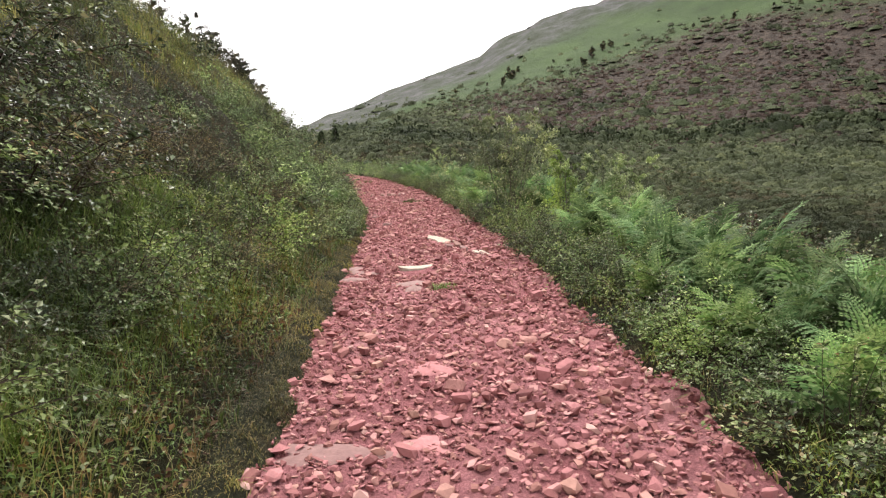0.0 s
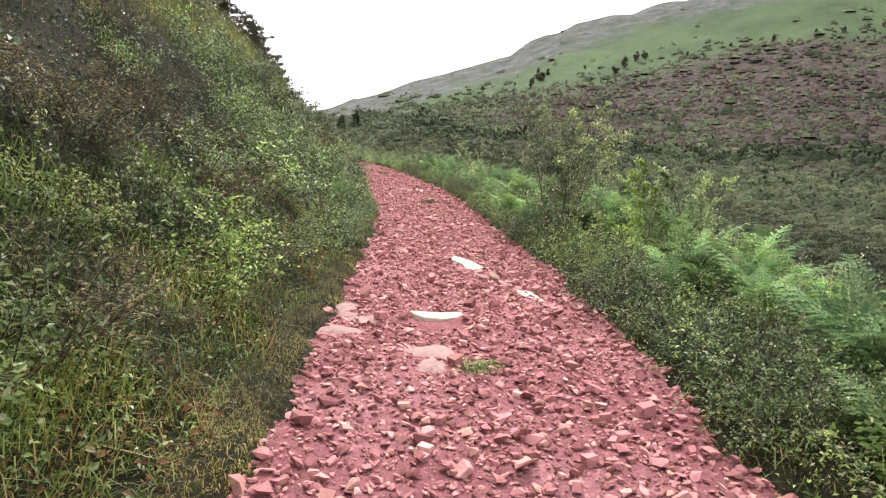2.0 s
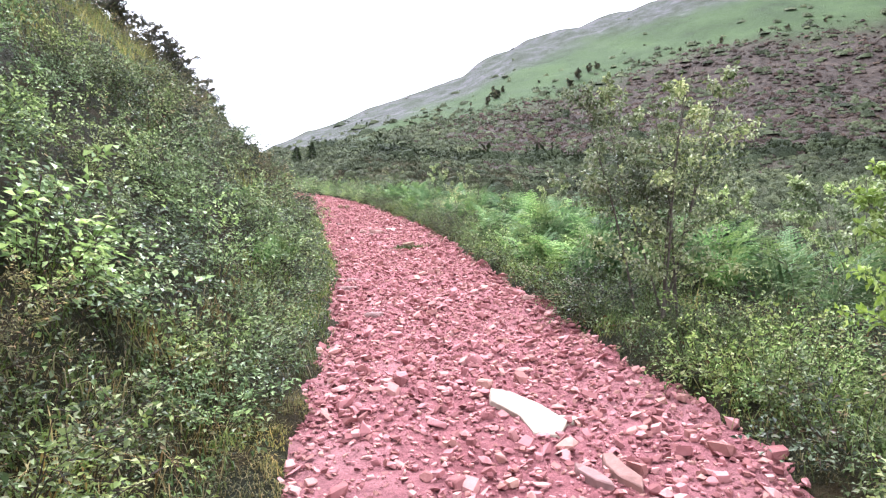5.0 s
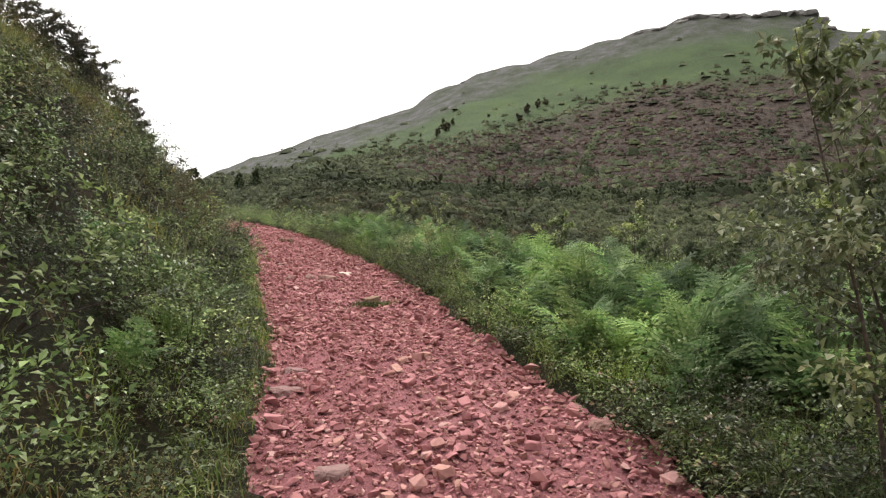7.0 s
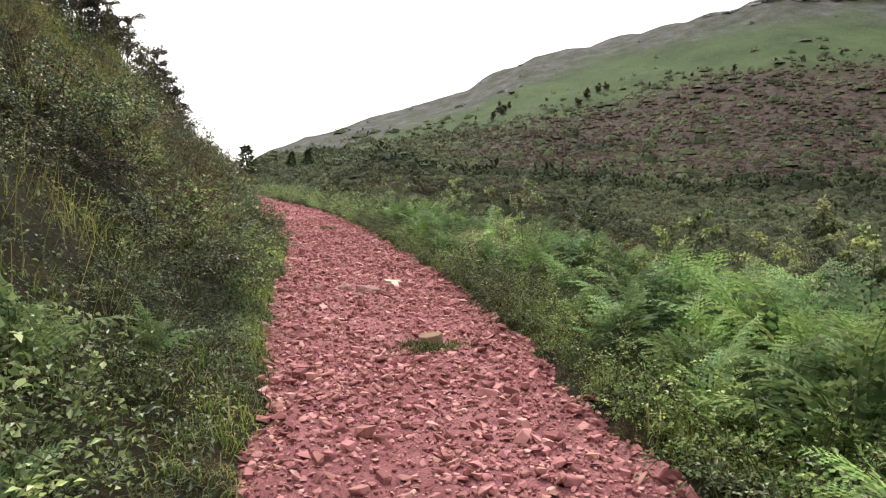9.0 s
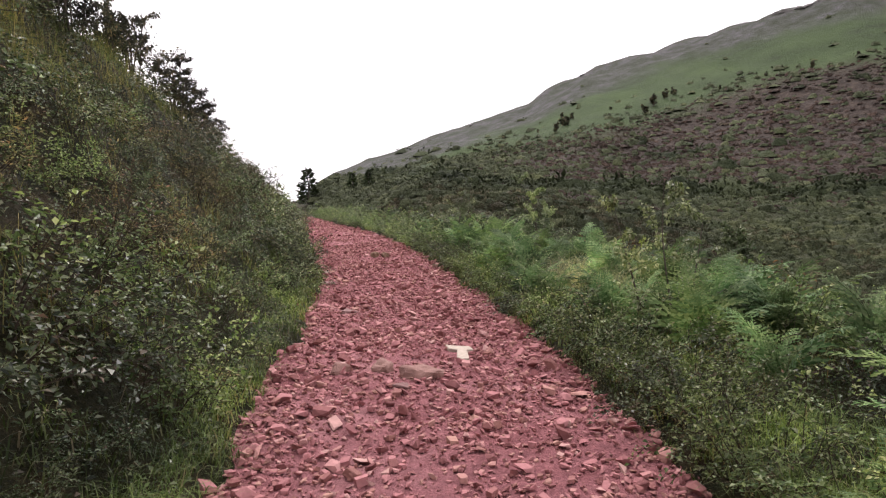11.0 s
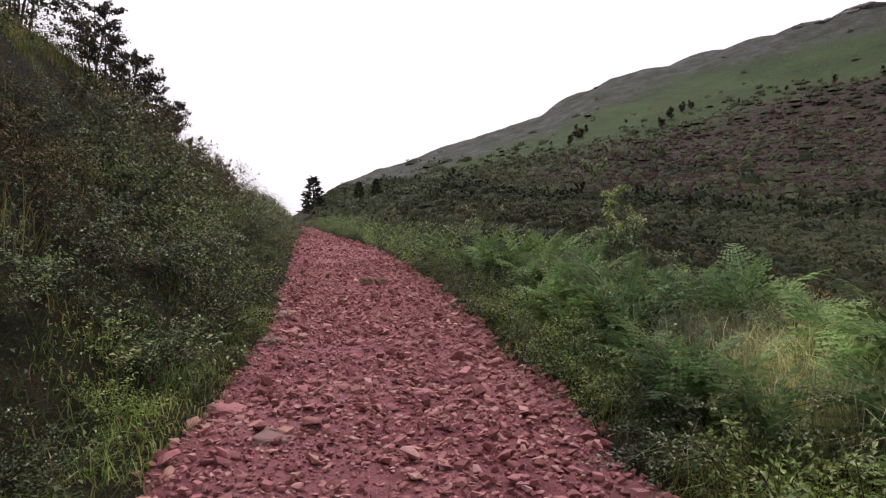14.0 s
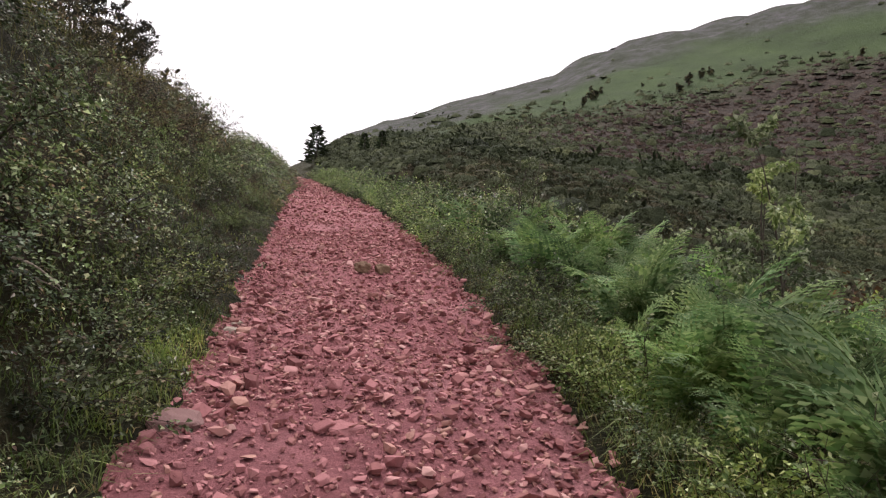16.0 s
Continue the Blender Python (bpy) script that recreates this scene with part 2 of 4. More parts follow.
def ground_material():
    m, n, l, p = shader("moor_ground")

    def mask(name):
        at = n.new("ShaderNodeAttribute")
        at.attribute_name = name
        return at.outputs["Fac"]

    # Near soil coloured extra dark, so gaps between the bushes read as deep shade.
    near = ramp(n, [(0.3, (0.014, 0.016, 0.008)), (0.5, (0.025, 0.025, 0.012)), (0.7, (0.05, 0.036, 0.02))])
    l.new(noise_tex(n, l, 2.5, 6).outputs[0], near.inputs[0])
    moss = ramp(n, [(0.35, (0.5, 0.5, 0.45)), (0.65, (1.7, 1.6, 1.4))])
    l.new(noise_tex(n, l, 38, 6, 0.75).outputs[0], moss.inputs[0])
    scrub = ramp(n, [(0.3, (0.027, 0.03123, 0.01629)), (0.7, (0.0612, 0.06597, 0.03249))])
    l.new(noise_tex(n, l, 0.12, 9, 0.75).outputs[0], scrub.inputs[0])
    brown = ramp(n, [(0.36, (0.018, 0.01485, 0.01125)), (0.5, (0.0414, 0.0306, 0.02475)), (0.64, (0.072, 0.054, 0.0414))])
    l.new(noise_tex(n, l, 0.45, 10, 0.75).outputs[0], brown.inputs[0])
    bright = ramp(n, [(0.3, (0.02616, 0.03694, 0.01863)), (0.5, (0.04309, 0.06545, 0.02608)), (0.7, (0.06002, 0.09072, 0.03353))])
    l.new(noise_tex(n, l, 0.045, 10, 0.75).outputs[0], bright.inputs[0])
    rock = ramp(n, [(0.36, (0.0315, 0.0405, 0.0225)), (0.47, (0.0495, 0.054, 0.0405)), (0.56, (0.0702, 0.0702, 0.0675)), (0.68, (0.117, 0.1134, 0.1116))])
    l.new(noise_tex(n, l, 0.12, 10, 0.75).outputs[0], rock.inputs[0])
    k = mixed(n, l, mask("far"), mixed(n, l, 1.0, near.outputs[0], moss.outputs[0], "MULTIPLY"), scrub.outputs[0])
    k = mixed(n, l, mask("brown"), k, brown.outputs[0])
    k = mixed(n, l, mask("bright"), k, bright.outputs[0])
    k = mixed(n, l, mask("rock"), k, rock.outputs[0])
    l.new(k, p.inputs["Base Color"])
    p.inputs["Roughness"].default_value = 0.95
    bumped(n, l, p, noise_tex(n, l, 1.2, 10, 0.75).outputs[0], 1.0, 0.5)
    return m


# ---- the lie of the land ----
LEFT = ((-60, -0.9), (3.5, -0.75), (7.5, -0.6), (12, -0.45), (17, -0.48), (19, -0.55), (24.3, -1.05), (27, -1.25), (30.5, -1.6), (33.5, -2.2), (43, -3.95), (50, -5.4), (60, -7.0), (75, -10.6), (90, -15.6), (110, -24), (200, -62), (400, -150), (800, -330))
RIGHT = ((-60, 1.7), (2.6, 1.72), (6.7, 1.82), (12, 1.95), (15.7, 1.82), (18, 1.72), (21, 1.7), (23, 1.62), (25, 1.4), (28, 1.1), (31.7, 0.7), (35, 0.3), (43, -1.0), (50, -2.6), (60, -5.4), (75, -9.2), (90, -14.2), (110, -20), (200, -52), (400, -120), (800, -260))
BANK = ((-60, 5.2), (24, 5.6), (28, 5.4), (31, 5.1), (35, 4.7), (38, 4.2), (42, 3.4), (50, 2.2), (80, 1.2))
SKYLINE = ((-30, 5.5), (-8, 7.0), (-2, 9.0), (2, 10.5), (9.2, 12.5), (11, 13.6), (14, 15.0), (17, 15.4), (25, 16.9), (29, 17.5), (33, 18.1), (41, 17.0), (42.3, 15.5), (45, 15.0), (60, 13), (90, 10), (180, 6))
FOOT = ((-30, 4.5), (-8, 4.8), (0, 4.4), (8, 3.0), (17, -0.5), (25, -3.0), (38, -5.5), (60, -6.5), (180, -7))
GREEN = ((-30, 6), (-8, 6.5), (-5, 6.5), (7, 8.7), (11, 8.9), (17, 10.1), (22, 11.5), (30, 12.8), (45, 13.0), (90, 9))


def tab(v, rows):
    return np.interp(v, [r[0] for r in rows], [r[1] for r in rows])


def sstep(a, b, v):
    s = np.clip((v - a) / (b - a), 0, 1)
    return s * s * (3 - 2 * s)


def vnoise(x, y, seed=0):
    """Smooth value noise on a unit lattice, 0 to 1."""
    xi, yi = np.floor(x).astype(np.int64), np.floor(y).astype(np.int64)
    fx, fy = x - xi, y - yi
    fx, fy = fx * fx * (3 - 2 * fx), fy * fy * (3 - 2 * fy)

    def h(i, j):
        k = (i * 374761393 + j * 668265263 + seed * 974711) & 0x7FFFFFFF
        k = ((k ^ (k >> 13)) * 1274126177) & 0x7FFFFFFF
        return ((k ^ (k >> 16)) & 0xFFFF) / 65535.0

    return (h(xi, yi) * (1 - fx) + h(xi + 1, yi) * fx) * (1 - fy) + (h(xi, yi + 1) * (1 - fx) + h(xi + 1, yi + 1) * fx) * fy


def fractal(x, y, octaves=4, seed=0):
    return sum((vnoise(x * 2**k, y * 2**k, seed + k) - 0.5) * 0.5**k for k in range(octaves))


def polar(x, y):
    return np.degrees(np.arctan2(x, y - 12)), np.hypot(x, y - 12)


def slope_angle(x, y):
    """How steeply the far land is seen from the path, in degrees."""
    a, r = polar(x, y)
    ridge = 310 + 0 * r
    s = np.clip((r - 42) / (ridge - 42), 0, 1)
    e0, e1 = tab(a, FOOT), tab(a, SKYLINE)
    return e0 + (e1 - e0) * s ** 0.72


def ground_z(x, y):
    x, y = np.asarray(x, float), np.asarray(y, float)
    a, r = polar(x, y)
    ul, ur = tab(y, LEFT) - x, x - tab(y, RIGHT)
    base = SL * np.clip(y, -60, 160)
    rag = 0.16 * fractal(x * 2.6, y * 2.6, 4, 3)
    side = np.maximum(ul, ur) + rag
    z = base - 0.09 + 0.2 * sstep(-0.14, 0.16, side)
    rise = 1.15 * np.maximum(ul - 0.4, 0)
    top = tab(y, BANK)
    bank = -np.log(np.exp(-1.4 * rise) + np.exp(-1.4 * top)) / 1.4 + np.log(1 + np.exp(-1.4 * top)) / 1.4
    z = z + np.where(ul > 0, bank + 0.1 * np.clip(ul - 6, 0, 60), 0)
    z = z + sstep(0.5, 2.5, ul) * 0.55 * fractal(x * 0.6, y * 0.6, 3, 11)
    fall = 0.36 * np.maximum(ur - 2.3, 0)
    drop = -np.log(np.exp(-0.8 * fall) + np.exp(-0.8 * 7.0)) / 0.8
    z = z + np.where(ur > 0, -np.maximum(drop, 0), 0) + sstep(1.5, 5, ur) * 0.6 * fractal(x * 0.4, y * 0.4, 3, 21)
    e = slope_angle(x, y)
    far = r * np.tan(np.radians(e)) + 2.55
    far = np.where(r > 310, 310 * np.tan(np.radians(e)) + 2.55 - (r - 310) * 0.12, far)
    far = far + np.clip(r / 60, 0, 3) * 0.6 * fractal(x / 12, y / 12, 4, 31)
    w = sstep(16, 48, r) * sstep(-15, -7, a) * (1 - sstep(95, 130, a)) * sstep(1.5, 14, ur)
    return z * (1 - w) + far * w


def path_z(x, y):
    return SL * np.asarray(y, float) + 0.09 * fractal(x * 0.8, y * 0.8, 3, 41) + 0.035 * fractal(x * 5, y * 5, 3, 51)


def mesh_of(name, verts, faces, material, smooth=False):
    me = bpy.data.meshes.new(name)
    me.from_pydata(np.asarray(verts, float).tolist(), [], np.asarray(faces).tolist())
    me.materials.append(material)
    if smooth:
        me.polygons.foreach_set("use_smooth", [True] * len(me.polygons))
    me.update()
    return me


def grid_faces(ny, nx):
    i = (np.arange(ny - 1)[:, None] * nx + np.arange(nx - 1)[None]).ravel()
    return np.stack([i, i + 1, i + nx + 1, i + nx], 1)


def grown(start, step, end, factor):
    v, s = [], step
    x = start
    while x < end:
        s *= factor
        x += s
        v.append(x)
    return np.array(v)


gx = np.concatenate([-grown(4, 0.1, 700, 1.08)[::-1], np.arange(-4, 4.9, 0.12), grown(4.9, 0.1, 700, 1.045)])
gy = np.concatenate([-grown(3, 0.15, 700, 1.15)[::-1], np.arange(-3, 45.9, 0.21), grown(45.9, 0.19, 700, 1.032)])
GX, GY = np.meshgrid(gx, gy)
GX, GY = GX.ravel(), GY.ravel()
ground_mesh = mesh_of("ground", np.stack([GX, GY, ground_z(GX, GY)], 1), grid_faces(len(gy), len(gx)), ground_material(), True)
pa, pr = polar(GX, GY)
pe = slope_angle(GX, GY) + 1.1 * fractal(GX / 25, GY / 25, 4, 61)
far_side = sstep(-12, -6, pa) * sstep(2, 8, GX - tab(GY, RIGHT))
masks = {
    "far": sstep(20, 40, pr) * far_side,
    "bright": sstep(-1.1, 0.7, pe - tab(pa, GREEN)) * sstep(60, 90, pr) * far_side,
    "brown": sstep(3.0, 4.5, pe) * (1 - sstep(-1.4, 0.5, pe - tab(pa, GREEN))) * sstep(7, 13, pa + 6 * fractal(GX / 30, GY / 30, 3, 71)) * sstep(50, 70, pr),
    "rock": sstep(-2.3, -1.1, pe - tab(pa, SKYLINE)) * sstep(120, 160, pr) * far_side,
}
for key, values in masks.items():
    layer = ground_mesh.attributes.new(key, "FLOAT", "POINT")
    layer.data.foreach_set("value", values.astype(np.float32))
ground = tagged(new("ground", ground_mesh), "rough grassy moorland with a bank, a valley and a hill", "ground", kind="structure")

# the track of red earth
ty = np.concatenate([np.arange(-5, 31, 0.07), np.arange(31, 95, 0.25)])
TU, TY = np.meshgrid(np.linspace(0, 1, 46), ty)
lo, hi = tab(TY, LEFT) - 0.32, tab(TY, RIGHT) + 0.32
TX = lo + (hi - lo) * TU
path = tagged(new("path", mesh_of("path", np.stack([TX.ravel(), TY.ravel(), path_z(TX, TY).ravel()], 1), grid_faces(len(ty), 46), path_material(), True)),
              "stony footpath of reddish pink earth climbing the slope", "path", kind="structure")


# ---- parts and things ----
def part(name, me, parent, label="", m=None):
    ob = new(name, me)
    ob.parent = parent
    if m is not None:
        ob.matrix_basis = m
    return tagged(ob, label)


def unit(v):
    return v / np.maximum(np.linalg.norm(v, axis=-1, keepdims=True), 1e-9)


def leaf_arrays(at, along, up, length, width, fold=0.25):
    """Folded leaves: four corners and two faces each."""
    along = unit(along)
    across = unit(np.cross(along, up))
    up = np.cross(across, along)
    L, W = np.asarray(length)[:, None], np.asarray(width)[:, None]
    mid = at + along * L * 0.45 + up * W * fold
    v = np.stack([at, mid - across * W * 0.5, at + along * L - up * L * 0.12, mid + across * W * 0.5], 1).reshape(-1, 3)
    b = np.arange(len(at))[:, None] * 4
    return v, np.concatenate([b + [0, 2, 1], b + [0, 3, 2]])


def tube(points, radii, sides=3):
    """A tapered twig through points."""
    points = np.asarray(points, float)
    d = unit(np.gradient(points, axis=0))
    a = unit(np.cross(d, (0.31, 0.17, 0.9)))
    b = np.cross(d, a)
    ang = np.arange(sides) * 2 * np.pi / sides
    ring = points[:, None] + np.asarray(radii)[:, None, None] * (np.cos(ang)[None, :, None] * a[:, None] + np.sin(ang)[None, :, None] * b[:, None])
    n = len(points)
    f = [(i * sides + k, i * sides + (k + 1) % sides, (i + 1) * sides + (k + 1) % sides, (i + 1) * sides + k) for i in range(n - 1) for k in range(sides)]
    return ring.reshape(-1, 3), np.array(f)


def joined(pieces):
    vs, fs, k = [], [], 0
    for v, f in pieces:
        vs.append(v)
        fs += (np.asarray(f) + k).tolist()
        k += len(v)
    return np.concatenate(vs), fs


def mesh_joined(name, pieces, material, smooth=False):
    v, f = joined(pieces)
    me = bpy.data.meshes.new(name)
    me.from_pydata(v.tolist(), [], f)
    me.materials.append(material)
    if smooth:
        me.polygons.foreach_set("use_smooth", [True] * len(me.polygons))
    return me


def arc(rng, start, way, length, droop, n=6, wander=0.12):
    """A bending stem from start."""
    pts, d = [np.array(start, float)], unit(np.array(way, float))
    for _ in range(n - 1):
        d = unit(d + np.array([0, 0, -droop / n]) + rng.normal(0, wander, 3))
        pts.append(pts[-1] + d * length / (n - 1))
    return np.array(pts)


def bush(name, label, category, seed, stems, length, droop, leaves, leaf, leafmat, spread=1.0, base=0.2, slim=0.58, shoots=9):
    """A leafy shrub: stems and foliage under an empty at its foot."""
    g = np.random.default_rng(seed)
    thing = tagged(new(name), label, category, name.replace("_", " ") + " cover")
    twigs, at, along = [], [], []
    per = leaves // stems
    for _ in range(stems):
        th = g.uniform(0, 2 * np.pi)
        out = np.array([math.cos(th), math.sin(th), 0])
        start = out * base * math.sqrt(g.uniform()) + (0, 0, -0.05)
        p = arc(g, start, out * spread * g.uniform(0.1, 1) + (0, 0, 1), length * g.uniform(0.6, 1.1), droop, 5)
        twigs.append(tube(p, np.linspace(0.005, 0.0015, len(p))))
        m = max(per // shoots, 1)
        for k in range(shoots):
            s = g.uniform(0.2, 1) * 3.99
            i = int(s)
            q = p[i] + (p[i + 1] - p[i]) * (s - i)
            way = unit(unit(p[i + 1] - p[i]) * 0.6 + g.normal(0, 0.6, 3) + out * 0.3 + (0, 0, 0.2))
            run = np.linspace(0.15, 1, m)[:, None]
            reach = length * g.uniform(0.12, 0.34)
            spine = q + way * reach * run + np.array([0, 0, -0.3]) * reach * run**2
            side = unit(np.cross(way, (0, 0, 1)) + g.normal(0, 0.15, 3))
            flip = np.where(np.arange(m) % 2, 1.0, -1.0)[:, None]
            twigs.append(tube(spine[[0, -1]], (0.003, 0.001)))
            along.append(side * flip + way * 0.7 + g.normal(0, 0.3, (m, 3)))
            at.append(spine + g.normal(0, leaf * 0.35, (m, 3)))
    at, along = np.concatenate(at), np.concatenate(along)
    n = len(at)
    size = leaf * g.uniform(0.55, 1.25, n)
    face = g.normal(0, 0.38, (n, 3)) + (0, 0, 1)
    v, f = leaf_arrays(at, along, face, size, size * slim * g.uniform(0.8, 1.2, n))
    tagged(part("brushwood", mesh_joined("brushwood", twigs, TWIG), thing), kind="stuff")
    tagged(part("foliage", mesh_of("foliage", v, f, leafmat), thing), kind="stuff")
    few = slice(0, None, 4)
    shapes[thing.name] = leaf_arrays(at[few], along[few], face[few], size[few] * 1.55, size[few] * 1.75 * slim)
    return thing


def scaled(x, y, z, rz, s, tilt=0.0, sz=None):
    """A place with a turn, a size and a lean towards +x."""
    return Matrix.Translation((x, y, z)) @ Matrix.Rotation(tilt, 4, "Y") @ Matrix.Rotation(rz, 4, "Z") @ Matrix.Diagonal((s, s, sz or s, 1))


placed_first, copies, shapes, heap = set(), {}, {}, {}


def heap_up(ob, m):
    """Adds the leaves of a far bush to the joined cover."""
    v, f = shapes[ob.name]
    w = v @ np.array(m.to_3x3()).T + np.array(m.translation)
    heap.setdefault(ob.name, []).append((w, f))


def put(ob, m):
    """The first call moves the thing itself, later calls copy it."""
    if ob.name not in placed_first:
        placed_first.add(ob.name)
        ob.matrix_basis = m
        return ob
    copies[ob.name] = copies.get(ob.name, 0) + 1
    ob_copy = copy_thing(ob, m)
    ob_copy.matrix_basis = m
    return ob_copy


def tree(name, label, height, seed, limbs, leaves, leaf, leafmat, lean=(0, 0), low=0.2, reach=0.32, thick=0.02, trunks=1):
    """A tapered trunk with limbs and a crown of single leaves."""
    g = np.random.default_rng(seed)
    thing = tagged(new(name), label, "tree")
    wood, branches, at, along = [], [], [], []
    for k in range(trunks):
        off = np.array([g.normal(0, 0.12), g.normal(0, 0.12), -0.1]) if trunks > 1 else np.array([0, 0, -0.1])
        trunk = arc(g, off, (lean[0] + g.normal(0, 0.12) * (trunks > 1), lean[1] + g.normal(0, 0.12) * (trunks > 1), 1), height * g.uniform(0.8, 1), 0, 9, 0.05)
        wood.append(tube(trunk, np.linspace(thick, thick * 0.15, 9), 6))
        for _ in range(limbs // trunks):
            s = g.uniform(low, 0.98) * 7.99
            i = int(s)
            q = trunk[i] + (trunk[i + 1] - trunk[i]) * (s - i)
            th = g.uniform(0, 2 * np.pi)
            ln = height * reach * (1.15 - s / 9) * g.uniform(0.6, 1.2)
            p = arc(g, q, (math.cos(th), math.sin(th), g.uniform(0.3, 1.0)), ln, 0.3, 5, 0.15)
            branches.append(tube(p, np.linspace(thick * 0.3, thick * 0.06, 5)))
            m = leaves // limbs
            s2 = g.uniform(0.15, 1, m) * 3.99
            j = s2.astype(int)
            q2 = p[j] + (p[j + 1] - p[j]) * (s2 - j)[:, None]
            side = g.normal(0, 1, (m, 3))
            at.append(q2 + unit(side) * g.uniform(0.01, 0.2, m)[:, None] * ln * 0.6)
            along.append(side + (0, 0, -0.3))
    at, along = np.concatenate(at), np.concatenate(along)
    n = len(at)
    size = leaf * g.uniform(0.6, 1.25, n)
    v, f = leaf_arrays(at, along, g.normal(0, 0.7, (n, 3)) + (0, 0, 1), size, size * g.uniform(0.55, 0.8, n))
    for v2, f2 in wood:
        part("trunk", mesh_of("trunk", v2, f2, BARK, True), thing)
    for v2, f2 in branches:
        part("limb", mesh_of("limb", v2, f2, BARK), thing)
    part("crown", mesh_of("crown", v, f, leafmat), thing)
    return thing


# ---- the bank of brambles and heather ----
brambles = [bush("bramble_bush", "grey-green bramble bush with small toothed leaves", "bush", 100 + k, 18, 0.75, 0.8, 1700, 0.04, BRAMBLE, 1.1) for k in range(3)]
heathers = [bush("heather_bush", "olive-brown heather bush with fine wiry twigs", "bush", 110 + k, 22, 0.7, 0.25, 1800, 0.036, HEATHER, 0.8, 0.25, 0.34) for k in range(2)]
sallows = [bush("sallow_bush", "leafy sallow bush with pale green broad leaves", "bush", 120 + k, 18, 1.0, 0.45, 1250, 0.06, SALLOW, 0.8) for k in range(2)]

weeds = [bush("weed_bush", "light green leafy hedge weeds at the path edge", "bush", 125 + k, 18, 0.72, 0.6, 1600, 0.038, WEED, 0.8) for k in range(2)]


def on_ground(x, y, sink=0.0):
    return float(ground_z(x, y)) - sink


for row_y in np.arange(-2, 78, 0.62):
    for u in np.arange(0.5, 6.4, 0.7):
        y = row_y + rng.uniform(-0.3, 0.3)
        uu = u + rng.uniform(-0.28, 0.28)
        if y > 36 and uu > 4.5 or y > 54 and uu > 3:
            continue
        if uu > (2.5 if 4 < y < 12 else 2.9) and rng.uniform() < (0.25 if y < 5 else 0.66 if y < 12 else 0.62):
            continue                                    # the upper bank is mostly grass
        uu = max(uu, 1.05 if y < 5 else 0.88 if y < 6.5 else 0.72 if y < 11 else 0.48)
        x = float(tab(y, LEFT)) - uu
        pick = fractal(x * 0.35, y * 0.35, 3, 81) + 0.12 * rng.normal()
        kind = sallows if 10.8 < y < 17 and uu < 3.0 and rng.uniform() < 0.85 else weeds if rng.uniform() < (0.12 if 8 < y < 17 else 0.34 if uu < 1.4 else 0.06 if y < 8 else 0.2) else heathers if pick > 0.07 else brambles
        hollow = pick < -0.2 and not 11 < y < 17         # low growth in the hollows
        s = rng.uniform(0.6, 1.45) * ((0.7 if y < 11 else 0.58 if y < 20 else 0.85) if uu < 0.75 else (0.75 if y < 20 else 0.95) if uu < 1.3 else 1.0)
        s = rng.uniform(0.62, 0.92) * (0.8 if uu < 0.75 else 1) if kind is sallows else s
        s *= 0.8 if 6 < y < 34 and uu > 1.2 else 1.0
        s *= 0.62 if hollow else 1.0
        s *= 1.35 if rng.uniform() < 0.1 and 1.2 < uu else 1.0
        s *= 0.88 if 23 < y < 36 and uu < 1.3 else 1.0
        ob = kind[int(rng.integers(len(kind)))]
        m = scaled(x, y, on_ground(x, y, 0.06), rng.uniform(0, 6.28), s, 0.45 if uu > 0.9 else 0.15, s * rng.uniform(0.75, 1.15))
        if y < 44 and uu < (4.6 if y < 8 else 3.4 if y < 25 else 2.6):
            put(ob, m)
        else:
            heap_up(ob, m)

# dark thorn bushes along the top of the bank
thorns = [tree("thorn_tree", "dark wind-bent thorn bush on top of the bank", 1.9, 130 + k, 40, 4600, 0.06, DARK, (0.12, 0), 0.04, 0.55, 0.026, 5) for k in range(2)]
for k, (x, y, s) in enumerate(((-6.0, 17.5, 0.7), (-5.9, 20.0, 0.8), (-5.7, 22.6, 0.85), (-5.6, 25.0, 1.0), (-5.6, 27.4, 0.95), (-5.7, 29.6, 1.0), (-5.8, 31.6, 1.05), (-6.0, 33.4, 1.15), (-5.9, 35.4, 1.05), (-6.3, 37.4, 1.1), (-6.4, 39.6, 0.95), (-6.8, 41.6, 0.85), (-7.2, 44.2, 0.7), (-6.6, 26.2, 0.9), (-6.7, 28.6, 1.0), (-6.8, 31.0, 1.0), (-5.9, 36.4, 0.6), (-6.3, 38.6, 0.6))):
    tagged(put(thorns[k % 2], scaled(x - 0.25, y, on_ground(x - 0.25, y, 0.1), k * 1.3, s * 0.93)), group="thorn bushes on the bank")

